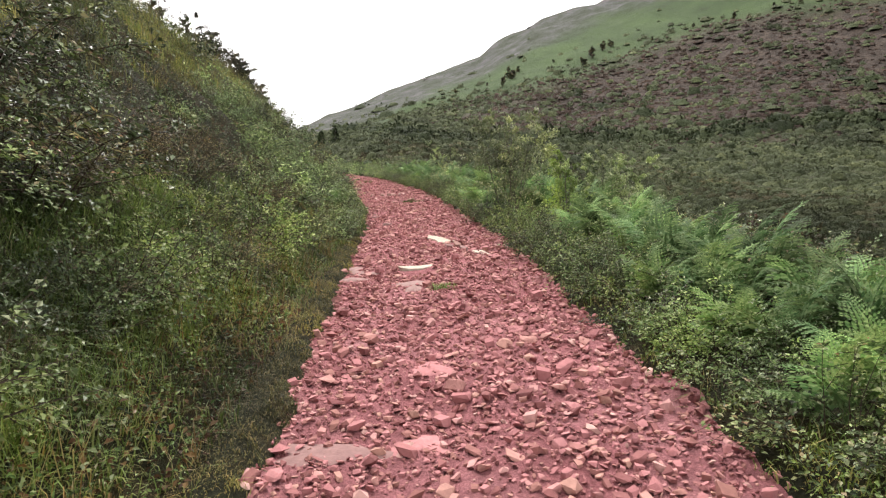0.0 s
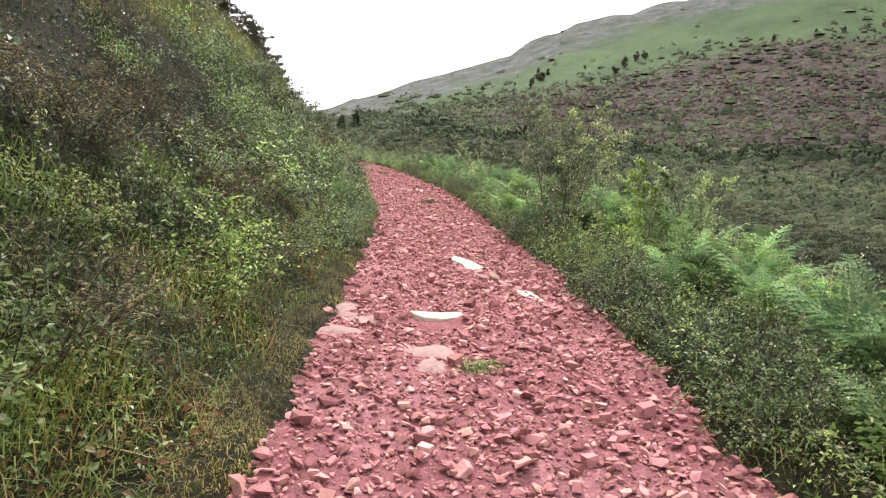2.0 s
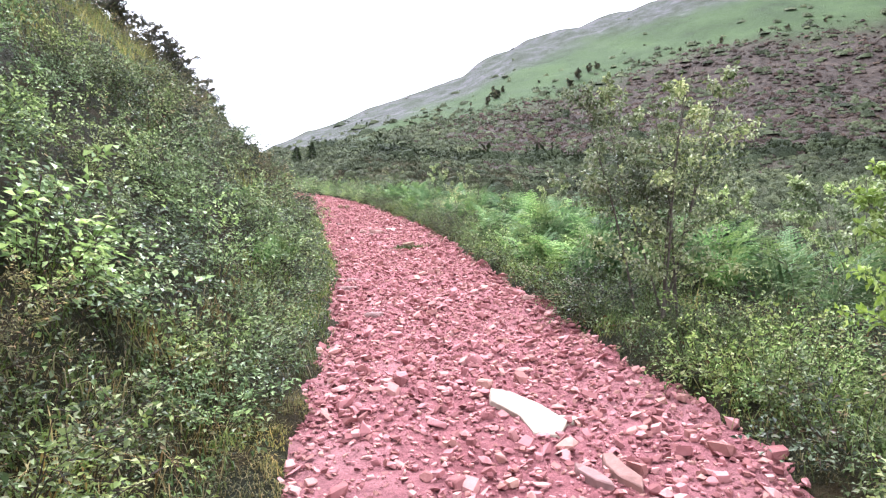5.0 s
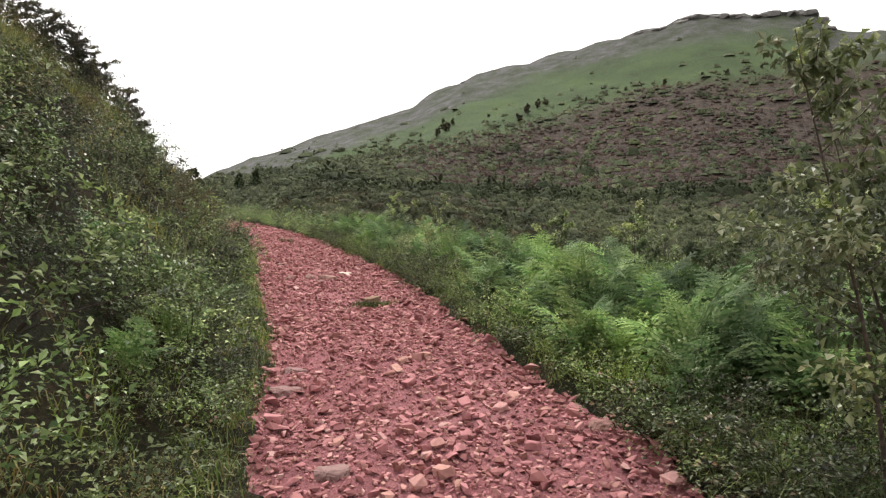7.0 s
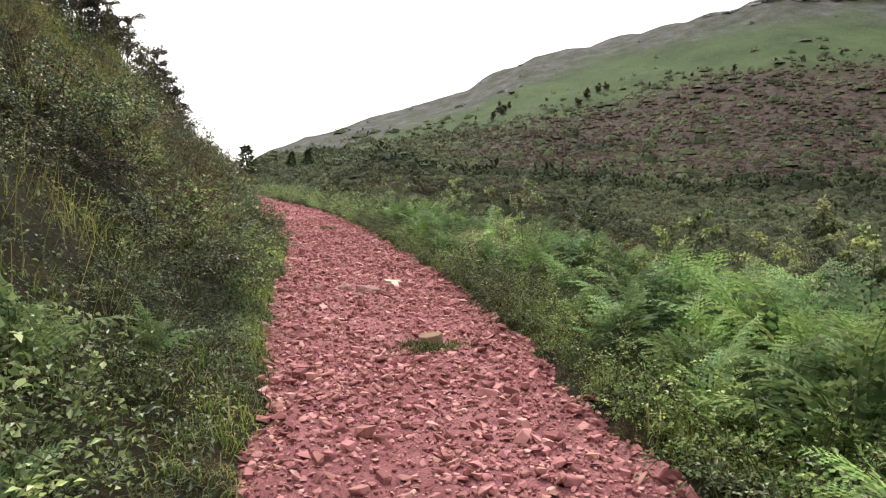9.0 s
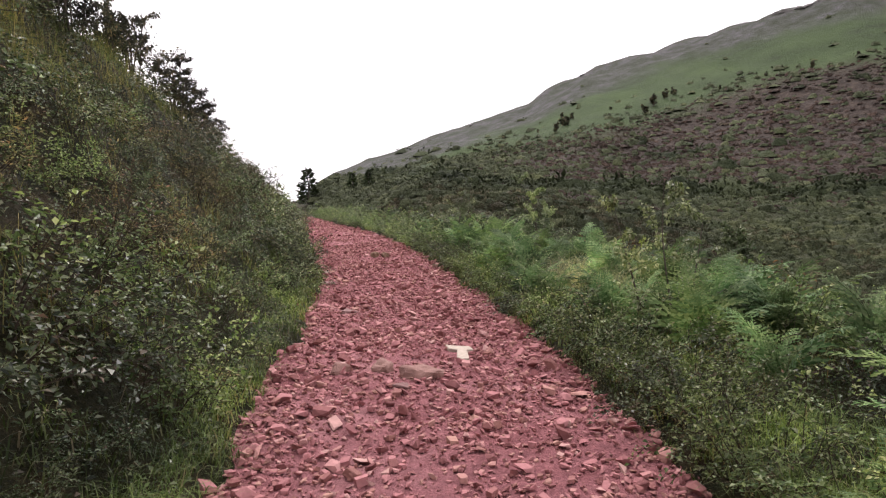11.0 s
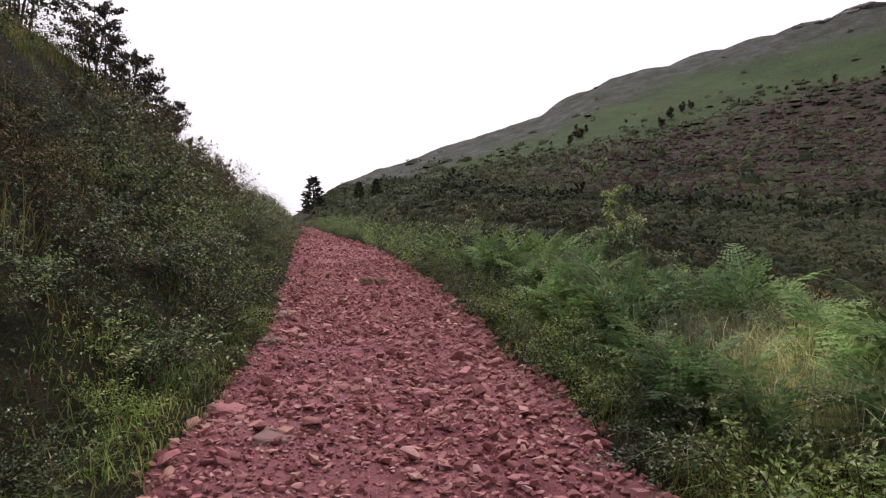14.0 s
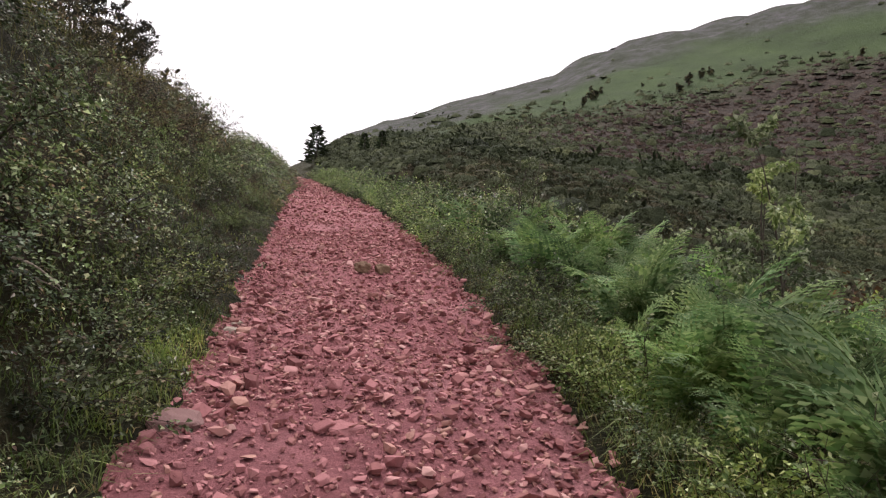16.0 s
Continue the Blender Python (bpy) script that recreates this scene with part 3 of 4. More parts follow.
# ---- the far side of the path: bracken, brambles and saplings ----
def frond_mesh(seed):
    g = np.random.default_rng(seed)
    n = 20
    t = np.linspace(0, 1, 7)
    bend = g.uniform(-0.12, 0.12)
    axis = np.stack([0.82 * t, bend * t**2, 0.72 * t - 0.52 * t**2.2], 1)
    pieces = [tube(axis, np.linspace(0.006, 0.0015, 7))]
    for k in range(n):
        s = 0.2 + 0.78 * (k / (n - 1)) ** 0.9
        p = np.array([np.interp(s, t, axis[:, c]) for c in range(3)])
        d = unit(np.array([np.interp(min(s + 0.05, 1), t, axis[:, c]) for c in range(3)]) - np.array([np.interp(s - 0.05, t, axis[:, c]) for c in range(3)]))
        ln = 0.33 * (1 - s) ** 0.75 + 0.02
        for sgn in (-1, 1):
            side = unit(np.array([0.6 + g.normal(0, 0.08), sgn, -0.12 + g.normal(0, 0.16)]))
            m = 4
            q = p + np.linspace(0, 1, m + 1)[:, None] * side * ln + np.array([0, 0, -0.15 * ln]) * (np.linspace(0, 1, m + 1) ** 2)[:, None]
            v, f = [], []
            for j in range(m):
                w = ln * 0.155 * (1 - j / m) + 0.005
                for e in (-1, 1):
                    tip = (q[j] + q[j + 1]) / 2 + d * e * w + side * w * 0.35
                    b0 = len(v)
                    v += [q[j], q[j + 1], tip]
                    f.append((b0, b0 + 1, b0 + 2))
            pieces.append((np.array(v), np.array(f)))
    return mesh_joined("frond", pieces, FERN)


frond_meshes = [frond_mesh(200 + k) for k in range(3)]


def fern(seed):
    g = np.random.default_rng(seed)
    thing = tagged(new("fern"), "fresh green bracken fern with arching fronds", "fern", "bracken beside the path")
    for k in range(7):
        m = Matrix.Rotation(k * 0.9 + g.normal(0, 0.3), 4, "Z") @ Matrix.Rotation(-g.uniform(0.25, 0.95), 4, "Y") @ Matrix.Scale(g.uniform(0.75, 1.2), 4)
        part("frond", frond_meshes[k % 3], thing, m=m)
    return thing


ferns = [fern(210 + k) for k in range(3)]
n_ferns = 0
for y in np.arange(0.6, 44, 0.33):
    lush = 0.5 + 1.9 * float(fractal(np.array(1.0), y * 0.22, 2, 91))
    lush = max(lush, 0.8) if 14.3 < y < 21 else lush
    for u in (0.7, 1.2, 1.8, 2.5):
        if u > 2 and y < 10:
            continue
        if rng.uniform() > lush + (0.12 if u > 0.8 else -0.25):
            continue
        uu, yy = u + rng.uniform(-0.25, 0.25), y + rng.uniform(-0.2, 0.2)
        x = float(tab(yy, RIGHT)) + uu
        s = rng.uniform(0.6, 0.98) * (0.72 if uu < 0.8 else 1.0) * (1.12 if 14.3 < yy < 21 else 1.15 if 24 < yy < 40 and uu < 2.2 else 0.9 if yy > 24 else 1.0)
        if 25.0 < yy < 28.4 and 0.7 < uu and rng.uniform() < 0.7:
            continue                                    # tall grass grows here instead
        n_ferns += 1
        if n_ferns < 300:
            put(ferns[int(rng.integers(3))], scaled(x, yy, on_ground(x, yy, 0.03), rng.uniform(0, 6.28), s, -0.1))
for x, y, s in ((-1.2, 15.2, 0.5), (-1.15, 16.3, 0.5), (-1.4, 17.4, 0.55), (-1.7, 16.6, 0.6), (-1.2, 18.6, 0.45)):
    put(ferns[1], scaled(x, y, on_ground(x, y, 0.02), 5 * y, s, 0.3))

for y in np.arange(-1, 78, 0.5):
    for u in (0.34, 0.8, 1.7, 3.2, 4.3, 5.6, 7.2):
        odds = {0.34: 0.95, 0.8: 0.7, 1.7: 0.35}.get(u, 0.62) * (0.6 if 24 < y < 38 and 0.5 < u < 2 else 0.5 if 14 < y < 21 and 0.5 < u < 2 else 1.0)
        if rng.uniform() > odds:
            continue
        yy, uu = y + rng.uniform(-0.25, 0.25), u + rng.uniform(-0.2, 0.2) * (0.7 if u < 1 else 2)
        x = float(tab(yy, RIGHT)) + uu
        if yy > 46 and u > 3.5 and rng.uniform() < 0.6:
            continue
        if 28 < yy < 37 and u > 2.6 and rng.uniform() < 0.75:
            continue
        kind = weeds if (u < 2 or 13 < yy < 28) and rng.uniform() < 0.72 else brambles if u < 2 or rng.uniform() < 0.5 else heathers
        s = rng.uniform(0.6, 0.9) if u < 0.5 else rng.uniform(0.55, 0.8) if u < 1 else rng.uniform(0.75, 1.15)
        ob = kind[int(rng.integers(len(kind)))]
        m = scaled(x, yy, on_ground(x, yy, 0.05), rng.uniform(0, 6.28), s, -0.1, s * rng.uniform(0.8, 1.2))
        if u < 2.5 and yy < 38:
            put(ob, m)
        else:
            heap_up(ob, m)
for y in np.arange(35, 76, 0.55):
    for u in (0.5, 1.2, 2.0, 3.0):
        if rng.uniform() < 0.25:
            continue
        yy, uu = y + rng.uniform(-0.3, 0.3), u + rng.uniform(-0.25, 0.25)
        x = float(tab(yy, RIGHT)) + uu
        kind = weeds if rng.uniform() < 0.4 else brambles
        s = rng.uniform(0.85, 1.35) * (0.8 if u < 1 else 1.1)
        heap_up(kind[int(rng.integers(2))], scaled(x, yy, on_ground(x, yy, 0.05), rng.uniform(0, 6.28), s, -0.05, s * rng.uniform(0.8, 1.25)))
for name, label, kinds, mt in (("bramble_cover", "dense bramble thicket farther up the slopes", brambles, BRAMBLE), ("heather_cover", "dense olive-brown heather farther up the slopes", heathers, HEATHER), ("sallow_cover", "leafy sallow thicket on the bank", sallows, SALLOW), ("weed_cover", "light green leafy weeds farther along the path", weeds, WEED)):
    pieces = [q for ob in kinds for q in heap.get(ob.name, [])]
    if pieces:
        start = np.cumsum([0] + [len(v) for v, f in pieces])
        tagged(new(name, mesh_of(name, np.concatenate([v for v, f in pieces]), np.concatenate([f + k for (v, f), k in zip(pieces, start)]), mt)), label, "scrub", kind="stuff")

saplings = (
    ("birch_sapling", "slender young birch with thin stems and small leaves", 2.5, 301, 112, 9600, 0.043, BIRCH, 2.55, 13.2, 8),
    ("yellow_sapling", "yellow-green young sapling in the roadside scrub", 1.55, 302, 30, 1400, 0.052, YELLOW, 2.95, 10.8, 3),
    ("birch_sapling", "small leafy birch sapling above the bracken", 1.7, 303, 24, 1900, 0.042, BIRCH, 2.5, 23.6, 3),
    ("birch_sapling", "small leafy birch sapling above the bracken", 1.95, 304, 36, 3600, 0.045, BIRCH, 2.55, 30.7, 4),
    ("birch_sapling", "thin young birch at the edge of the bracken", 1.9, 305, 22, 1400, 0.042, BIRCH, 3.6, 15.6, 2),
    ("birch_sapling", "small leafy birch sapling above the bracken", 1.4, 306, 18, 1400, 0.042, BIRCH, 4.3, 19.2, 3),
    ("yellow_sapling", "yellow-green young sapling in the roadside scrub", 1.6, 307, 18, 600, 0.06, YELLOW, 5.6, 33.5, 3),
    ("birch_sapling", "small leafy birch sapling above the bracken", 2.1, 308, 26, 2200, 0.045, BIRCH, 1.35, 36.2, 3),
)
saplings += tuple(("hedge_shrub", "loose leafy shrub standing in the scrub below the path", h, 350 + k, 30, 3000, 0.05, BIRCH, x, y, 5)
                  for k, (x, y, h) in enumerate(((4.3, 15.2, 1.35), (5.2, 16.4, 1.6), (4.0, 17.4, 1.25), (5.9, 18.3, 1.9), (4.6, 19.4, 1.4), (6.8, 17.0, 2.2), (5.4, 21.2, 1.9), (4.2, 22.4, 1.5), (6.6, 20.2, 2.2), (6.2, 23.4, 1.9), (4.4, 26.6, 1.4), (4.9, 13.6, 1.8))))
saplings += tuple(("bank_sapling", "wispy young sapling leaning over the edge of the bank", h, 370 + k, 18, 520, 0.042, BIRCH, x, y, 3)
                  for k, (x, y, h) in enumerate(((-3.9, 31.2, 0.8), (-4.2, 33.6, 0.9), (-4.5, 36.6, 0.9), (-5.2, 39.4, 1.0), (-5.9, 42.4, 1.1), (-6.8, 46.0, 1.1))))
for name, label, h, seed, limbs, leaves, leaf, mt, x, y, trunks in saplings:
    ob = tree(name, label, h, seed, limbs, leaves, leaf, mt, (0, 0), 0.08 if name == "hedge_shrub" else 0.2, 0.42 if name == "hedge_shrub" else 0.38, 0.01 if name == "hedge_shrub" else 0.014, trunks)
    ob.matrix_basis = pose(x, y, on_ground(x, y, 0.02), 0, 0, seed * 40)


# ---- grass ----
def blades(at, height, width, lean, g):
    """Bent blades of grass, three faces each."""
    n = len(at)
    th = g.uniform(0, 2 * np.pi, n)
    out = np.stack([np.cos(th), np.sin(th), 0 * th], 1)
    side = np.stack([-np.sin(th), np.cos(th), 0 * th], 1) * width[:, None]
    up = np.array([0, 0, 1.0])
    mid = at + up * height[:, None] * 0.6 + out * (lean * height)[:, None] * 0.3
    tip = at + up * (height * (1 - 0.35 * lean))[:, None] + out * (lean * height)[:, None]
    v = np.stack([at - side, at + side, mid - side * 0.7, mid + side * 0.7, tip], 1).reshape(-1, 3)
    b = np.arange(n)[:, None] * 5
    return v, np.concatenate([b + [0, 1, 3], b + [0, 3, 2], b + [2, 3, 4]])


def tufts(name, label, centres, per, low, high, width, material, seed, splay=0.06, limp=1.0):
    g = np.random.default_rng(seed)
    c = np.repeat(np.asarray(centres), per, 0)
    c = c + g.normal(0, splay, c.shape)
    at = np.stack([c[:, 0], c[:, 1], ground_z(c[:, 0], c[:, 1]) - 0.01], 1)
    hs = np.repeat(g.uniform(low, high, len(centres)), per) * g.uniform(0.5, 1.1, len(at))
    v, f = blades(at, hs, width * g.uniform(0.6, 1.2, len(at)), limp * g.uniform(0.5, 1.6, len(at)), g)
    return tagged(new(name, mesh_of(name, v, f, material)), label, "grass", kind="stuff")


def strip(n, y0, y1, edge, u0, u1, power=1.0):
    y = rng.uniform(y0, y1, n)
    u = u0 + (u1 - u0) * rng.uniform(0, 1, n) ** power
    x = tab(y, LEFT) - u if edge == "left" else tab(y, RIGHT) + u
    return np.stack([x, y], 1)


tufts("short_grass", "short green grass along the edges of the path",
      np.concatenate([strip(1700, -1, 12, "left", 0.3, 1.5), strip(1600, 12, 32, "left", 0.0, 1.1, 1.3), strip(700, 32, 60, "left", 0, 1.2), strip(800, -1, 34, "right", 0.0, 0.5), strip(500, 34, 60, "right", 0, 1.0)]), 9, 0.06, 0.17, 0.0045, GRASS, 401)
meadow = strip(3600, -2, 48, "left", 0.6, 7.5)
meadow = meadow[fractal(meadow[:, 0] * 0.35, meadow[:, 1] * 0.35, 3, 81) < -0.15]
tufts("long_grass", "long arching meadow grass on the bank and among the bracken",
      np.concatenate([meadow, strip(260, -1, 9, "left", 0.5, 1.6), strip(500, -1, 45, "right", 0.5, 3.0), strip(900, 10, 45, "right", 0.1, 1.3), strip(330, 25.5, 32, "right", 0.05, 1.6)]), 18, 0.14, 0.34, 0.0026, GRASS, 402, 0.08, 1.3)
tufts("dry_grass", "dry yellow-brown grass with pale seed heads",
      np.concatenate([strip(200, -1, 14, "left", 0.3, 0.8), strip(260, -1, 30, "left", 1.0, 7), strip(170, 22, 31, "right", 0.8, 2.6), strip(200, 0, 45, "right", 1, 4)]), 10, 0.1, 0.4, 0.003, DRY, 403)
tufts("pale_grass", "tall pale grass with feathery seed heads among the ferns", np.concatenate([strip(420, 25.0, 28.4, "right", 0.8, 2.4), strip(30, 5, 12, "right", 2.0, 3.5), strip(25, 31, 36, "right", 1.0, 2.5)]), 18, 0.45, 0.8, 0.0024, PALE_STRAW, 407, 0.1, 0.7)
tufts("bank_grass", "tall olive grass waving on the upper bank", np.concatenate([strip(1500, 1, 48, "left", 2.7, 7.0), strip(90, 18, 36, "left", 0.8, 2.5)]), 18, 0.3, 0.7, 0.0026, OLIVE, 408, 0.12, 0.8)
tufts("lush_grass", "bright green grass in clumps at the foot of the bank",
      np.concatenate([strip(700, -1, 6.5, "left", 0.7, 1.8), strip(110, 19, 32, "left", 0.1, 0.5), strip(300, 26, 36, "right", 0.1, 1.5), strip(260, 11, 26, "right", 0.15, 1.0)]), 26, 0.13, 0.3, 0.0025, LUSH, 410, 0.08, 1.4)
tufts("crest_grass", "long green grass hanging over the top of the bank", strip(1200, 6, 48, "left", 2.9, 7.2), 16, 0.22, 0.5, 0.0034, LUSH, 409, 0.12, 1.0)
tufts("turf", "short ochre turf creeping onto the path edge", np.concatenate([strip(4600, -1, 12, "left", -0.12, 1.15), strip(400, 12, 20, "left", -0.12, 0.4), strip(300, 20, 34, "left", -0.1, 0.3), strip(1500, -1, 36, "right", -0.12, 0.3)]), 16, 0.015, 0.06, 0.0026, TURF, 404)


def herbs(name, label, spots, size, lift, material, seed):
    """Small leaves held a little over the soil."""
    g = np.random.default_rng(seed)
    n = len(spots)
    at = np.stack([spots[:, 0], spots[:, 1], ground_z(spots[:, 0], spots[:, 1]) + g.uniform(0.0, lift, n)], 1)
    s = size * g.uniform(0.5, 1.3, n)
    v, f = leaf_arrays(at, g.normal(0, 1, (n, 3)) * (1, 1, 0.5), g.normal(0, 0.45, (n, 3)) + (0.35, 0, 1), s, s * 0.55)
    tagged(new(name, mesh_of(name, v, f, material)), label, "plants", kind="stuff")


herbs("ground_herbs", "low leafy herbs covering the soil of the bank", np.concatenate([strip(13000, -1, 11, "left", 0.5, 4.5, 1.3), strip(14000, 11, 26, "left", 0.12, 4.5, 1.3), strip(6000, 26, 48, "left", 0.1, 3), strip(22000, 0, 30, "left", 1.5, 6.5)]), 0.042, 0.14, BRAMBLE, 405)
herbs("verge_herbs", "low green herbs covering the verge", np.concatenate([strip(20000, -1, 30, "right", 0.04, 2.4, 1.3), strip(5000, 30, 52, "right", 0.05, 2.5), strip(8000, -1, 11, "left", 0.3, 1.9), strip(3000, 11, 30, "left", 0.15, 1.4)]), 0.032, 0.11, WEED, 406)
herbs("dead_litter", "rust-brown dead leaves and stalks at the path edge", np.concatenate([strip(1500, 1.5, 6.5, "left", 0.25, 1.0), strip(500, 8, 24, "right", 0.1, 0.6)]), 0.05, 0.07, RUST, 411)
for cx, cy, label in ((0.79, 20.38, "small tuft of grass growing in the middle of the path"), (0.58, 7.5, "tiny sprig of grass growing between stones")):
    g = np.random.default_rng(int(cy * 10))
    n = 700 if cy > 10 else 260
    c = np.stack([g.normal(cx, 0.16 if cy > 10 else 0.09, n), g.normal(cy, 0.1 if cy > 10 else 0.07, n)], 1)
    v, f = blades(np.stack([c[:, 0], c[:, 1], path_z(c[:, 0], c[:, 1]) - 0.01], 1), g.uniform(0.04, 0.13, n) * (1 if cy > 10 else 0.75), np.full(n, 0.0035), g.uniform(0.3, 1.2, n), g)
    tagged(new("grass_tuft", mesh_of("grass_tuft", v, f, LUSH)), label, "grass", kind="stuff")


# ---- the hill ----
def far_place(az, e):
    """The spot on the hill seen from the path at that bearing and height angle."""
    e0, e1 = tab(az, FOOT), tab(az, SKYLINE)
    r = 42 + np.clip((e - e0) / (e1 - e0), 0, 1) ** (1 / 0.72) * 268
    return r * np.sin(np.radians(az)), 12 + r * np.cos(np.radians(az))


def clumps(name, label, x, y, size, shards, material, seed):
    """Low scrub: an uneven leafy dome over each spot, with loose sprays standing out of it."""
    g = np.random.default_rng(seed)
    n = len(x)
    c = np.stack([x, y, ground_z(x, y)], 1)[:, None]
    th = np.arange(5) * 2 * np.pi / 5
    ring = np.stack([np.cos(th), np.sin(th), 0 * th], 1)
    shape = np.concatenate([[[0, 0, 0.42]], ring * (0.48, 0.48, 1) + (0, 0, 0.3), ring * (0.8, 0.8, 1) + (0, 0, -0.14)])
    v = c + shape[None] * size[:, None, None] * g.uniform(0.7, 1.25, (n, 11, 1)) * g.uniform(0.65, 1.3, (n, 1, 3))
    k = np.arange(5)
    f = np.concatenate([np.stack([0 * k, 1 + k, 1 + (k + 1) % 5], 1), np.stack([1 + k, 6 + k, 6 + (k + 1) % 5], 1), np.stack([1 + k, 6 + (k + 1) % 5, 1 + (k + 1) % 5], 1)])
    f = (f[None] + (np.arange(n) * 11)[:, None, None]).reshape(-1, 3)
    v = v.reshape(-1, 3)
    if shards:
        m = n * shards
        d = g.normal(0, 1, (m, 3))
        d[:, 2] = np.abs(d[:, 2])
        s = np.repeat(size, shards)[:, None]
        at = np.repeat(c[:, 0], shards, 0) + unit(d) * s * g.uniform(0.4, 0.72, (m, 1)) * (1.1, 1.1, 0.8)
        v2, f2 = leaf_arrays(at, d + g.normal(0, 0.5, (m, 3)), g.normal(0, 1, (m, 3)) + (0, 0, 1), s[:, 0] * g.uniform(0.12, 0.24, m) * (1 if shards > 10 else 1.7), s[:, 0] * g.uniform(0.06, 0.12, m) * (1 if shards > 10 else 2))
        f = np.concatenate([f, f2 + len(v)])
        v = np.concatenate([v, v2])
    return tagged(new(name, mesh_of(name, v, f, material, True)), label, "scrub", kind="stuff")


def scatter(n, a0, a1, r0, r1, seed):
    g = np.random.default_rng(seed)
    r = np.sqrt(g.uniform(r0**2, r1**2, n)) * g.uniform(0.35, 1, n)
    r = np.where(r < r0, r0 + (r0 - r) * 0.6, r)
    a = g.uniform(a0, a1, n)
    return r * np.sin(np.radians(a)), 12 + r * np.cos(np.radians(a)), a, r


hx, hy, ha, hr = scatter(25000, -9, 66, 16, 300, 501)
he = slope_angle(hx, hy) + 1.1 * fractal(hx / 25, hy / 25, 4, 61)
over = he - tab(ha, GREEN)
is_brown = (he + 0.9 * rng.normal(0, 1, len(he)) > 3.6) & (ha + 6 * fractal(hx / 30, hy / 30, 3, 71) + 2.5 * rng.normal(0, 1, len(he)) > 9) & (hr > 50) & (rng.uniform(0, 1, len(he)) < 0.76) & (over < 0.2)
keep = (hx - tab(hy, RIGHT) > 6) & ((over < 0) | (rng.uniform(0, 1, len(hx)) < np.maximum(0.05, 0.55 * (1 - over / 1.3))))
hs = (0.45 + 0.0055 * hr) * np.random.default_rng(9).lognormal(0.02, 0.36, len(hx)).clip(0.4, 1.9)
near = hr < 60
clumps("valley_scrub", "dense low green scrub in the valley", hx[keep & near], hy[keep & near], hs[keep & near] * 0.8, 22, SCRUB, 511)
vg = np.random.default_rng(508)
vy = vg.uniform(-4, 85, 3200)
vx = tab(vy, RIGHT) + 4.5 + 42 * vg.uniform(0, 1, 3200) ** 1.3
vs = vg.lognormal(-0.4, 0.42, 3200).clip(0.3, 1.3)
tan = fractal(vx / 5, vy / 5, 3, 505) + 0.15 * vg.normal(0, 1, 3200) > np.where((vy > 24) & (vx < 20), -0.3, 0.0)
clumps("slope_scrub", "low mixed green scrub on the slope below the path", vx[~tan], vy[~tan], vs[~tan], 64, SCRUB, 514)
clumps("slope_brush", "brownish bracken and heath on the slope below the path", vx[tan], vy[tan], vs[tan] * 0.9, 64, BROWNISH, 515)
clumps("hill_scrub", "green gorse scrub covering the lower hillside", hx[keep & ~near & ~is_brown], hy[keep & ~near & ~is_brown], hs[keep & ~near & ~is_brown] * 0.8, 4, SCRUB, 512)
clumps("hill_heather", "brown heather covering the round hillside", hx[keep & is_brown], hy[keep & is_brown], hs[keep & is_brown] * 0.48, 4, MOOR, 513)

bg = np.random.default_rng(520)
ba = bg.uniform(-4, 60, 700)
be = np.interp(ba, (-4, 7, 20, 33, 60), (6.8, 5.7, 4.6, 3.9, 3.2)) + bg.normal(0, 0.22, 700) + 0.5 * fractal(ba / 4, ba * 0, 3, 521)
bx, by = far_place(ba, be)
clumps("hedge_line", "dark line of gorse at the foot of the brown slope", bx, by, (0.9 + 0.006 * np.hypot(bx, by - 12)) * bg.lognormal(0, 0.3, 700), 8, GORSE, 522)
bv = bg.uniform(0, 1, (2, 260))
ba, be = -2 + 60 * bv[0], 1.5 + 7.5 * bv[1]
bx, by = far_place(ba, be)
clumps("gorse_bushes", "dark rounded gorse bushes dotted over the hillside", bx, by, (0.8 + 0.006 * np.hypot(bx, by - 12)) * bg.lognormal(0, 0.35, 260), 8, GORSE, 523)
hill_trees = [tree("hill_tree", "small dark round tree on the open hillside", 4.2, 310 + k, 22, 700, 0.5, DARK, (0, 0), 0.15, 0.42, 0.12, 2) for k in range(2)]
for k, (az, e, s) in enumerate(((12.0, 10.6, 1.1), (11.3, 10.1, 0.8), (12.6, 11.1, 0.6), (19.0, 11.4, 0.9), (19.9, 11.9, 0.8), (18.3, 10.9, 0.8), (20.6, 12.2, 0.7), (30.3, 13.2, 0.7), (33.2, 13.3, 0.5), (35.0, 13.3, 0.55), (27.2, 12.8, 0.4), (15.7, 11.6, 0.35), (7.0, 9.6, 0.4), (9.8, 10.2, 0.35), (24.0, 12.3, 0.4), (37.5, 13.4, 0.45))):
    x, y = far_place(az, e)
    tagged(put(hill_trees[k % 2], scaled(x, y, on_ground(x, y, 0.2), k * 2.1, s)), group="trees on the hillside")


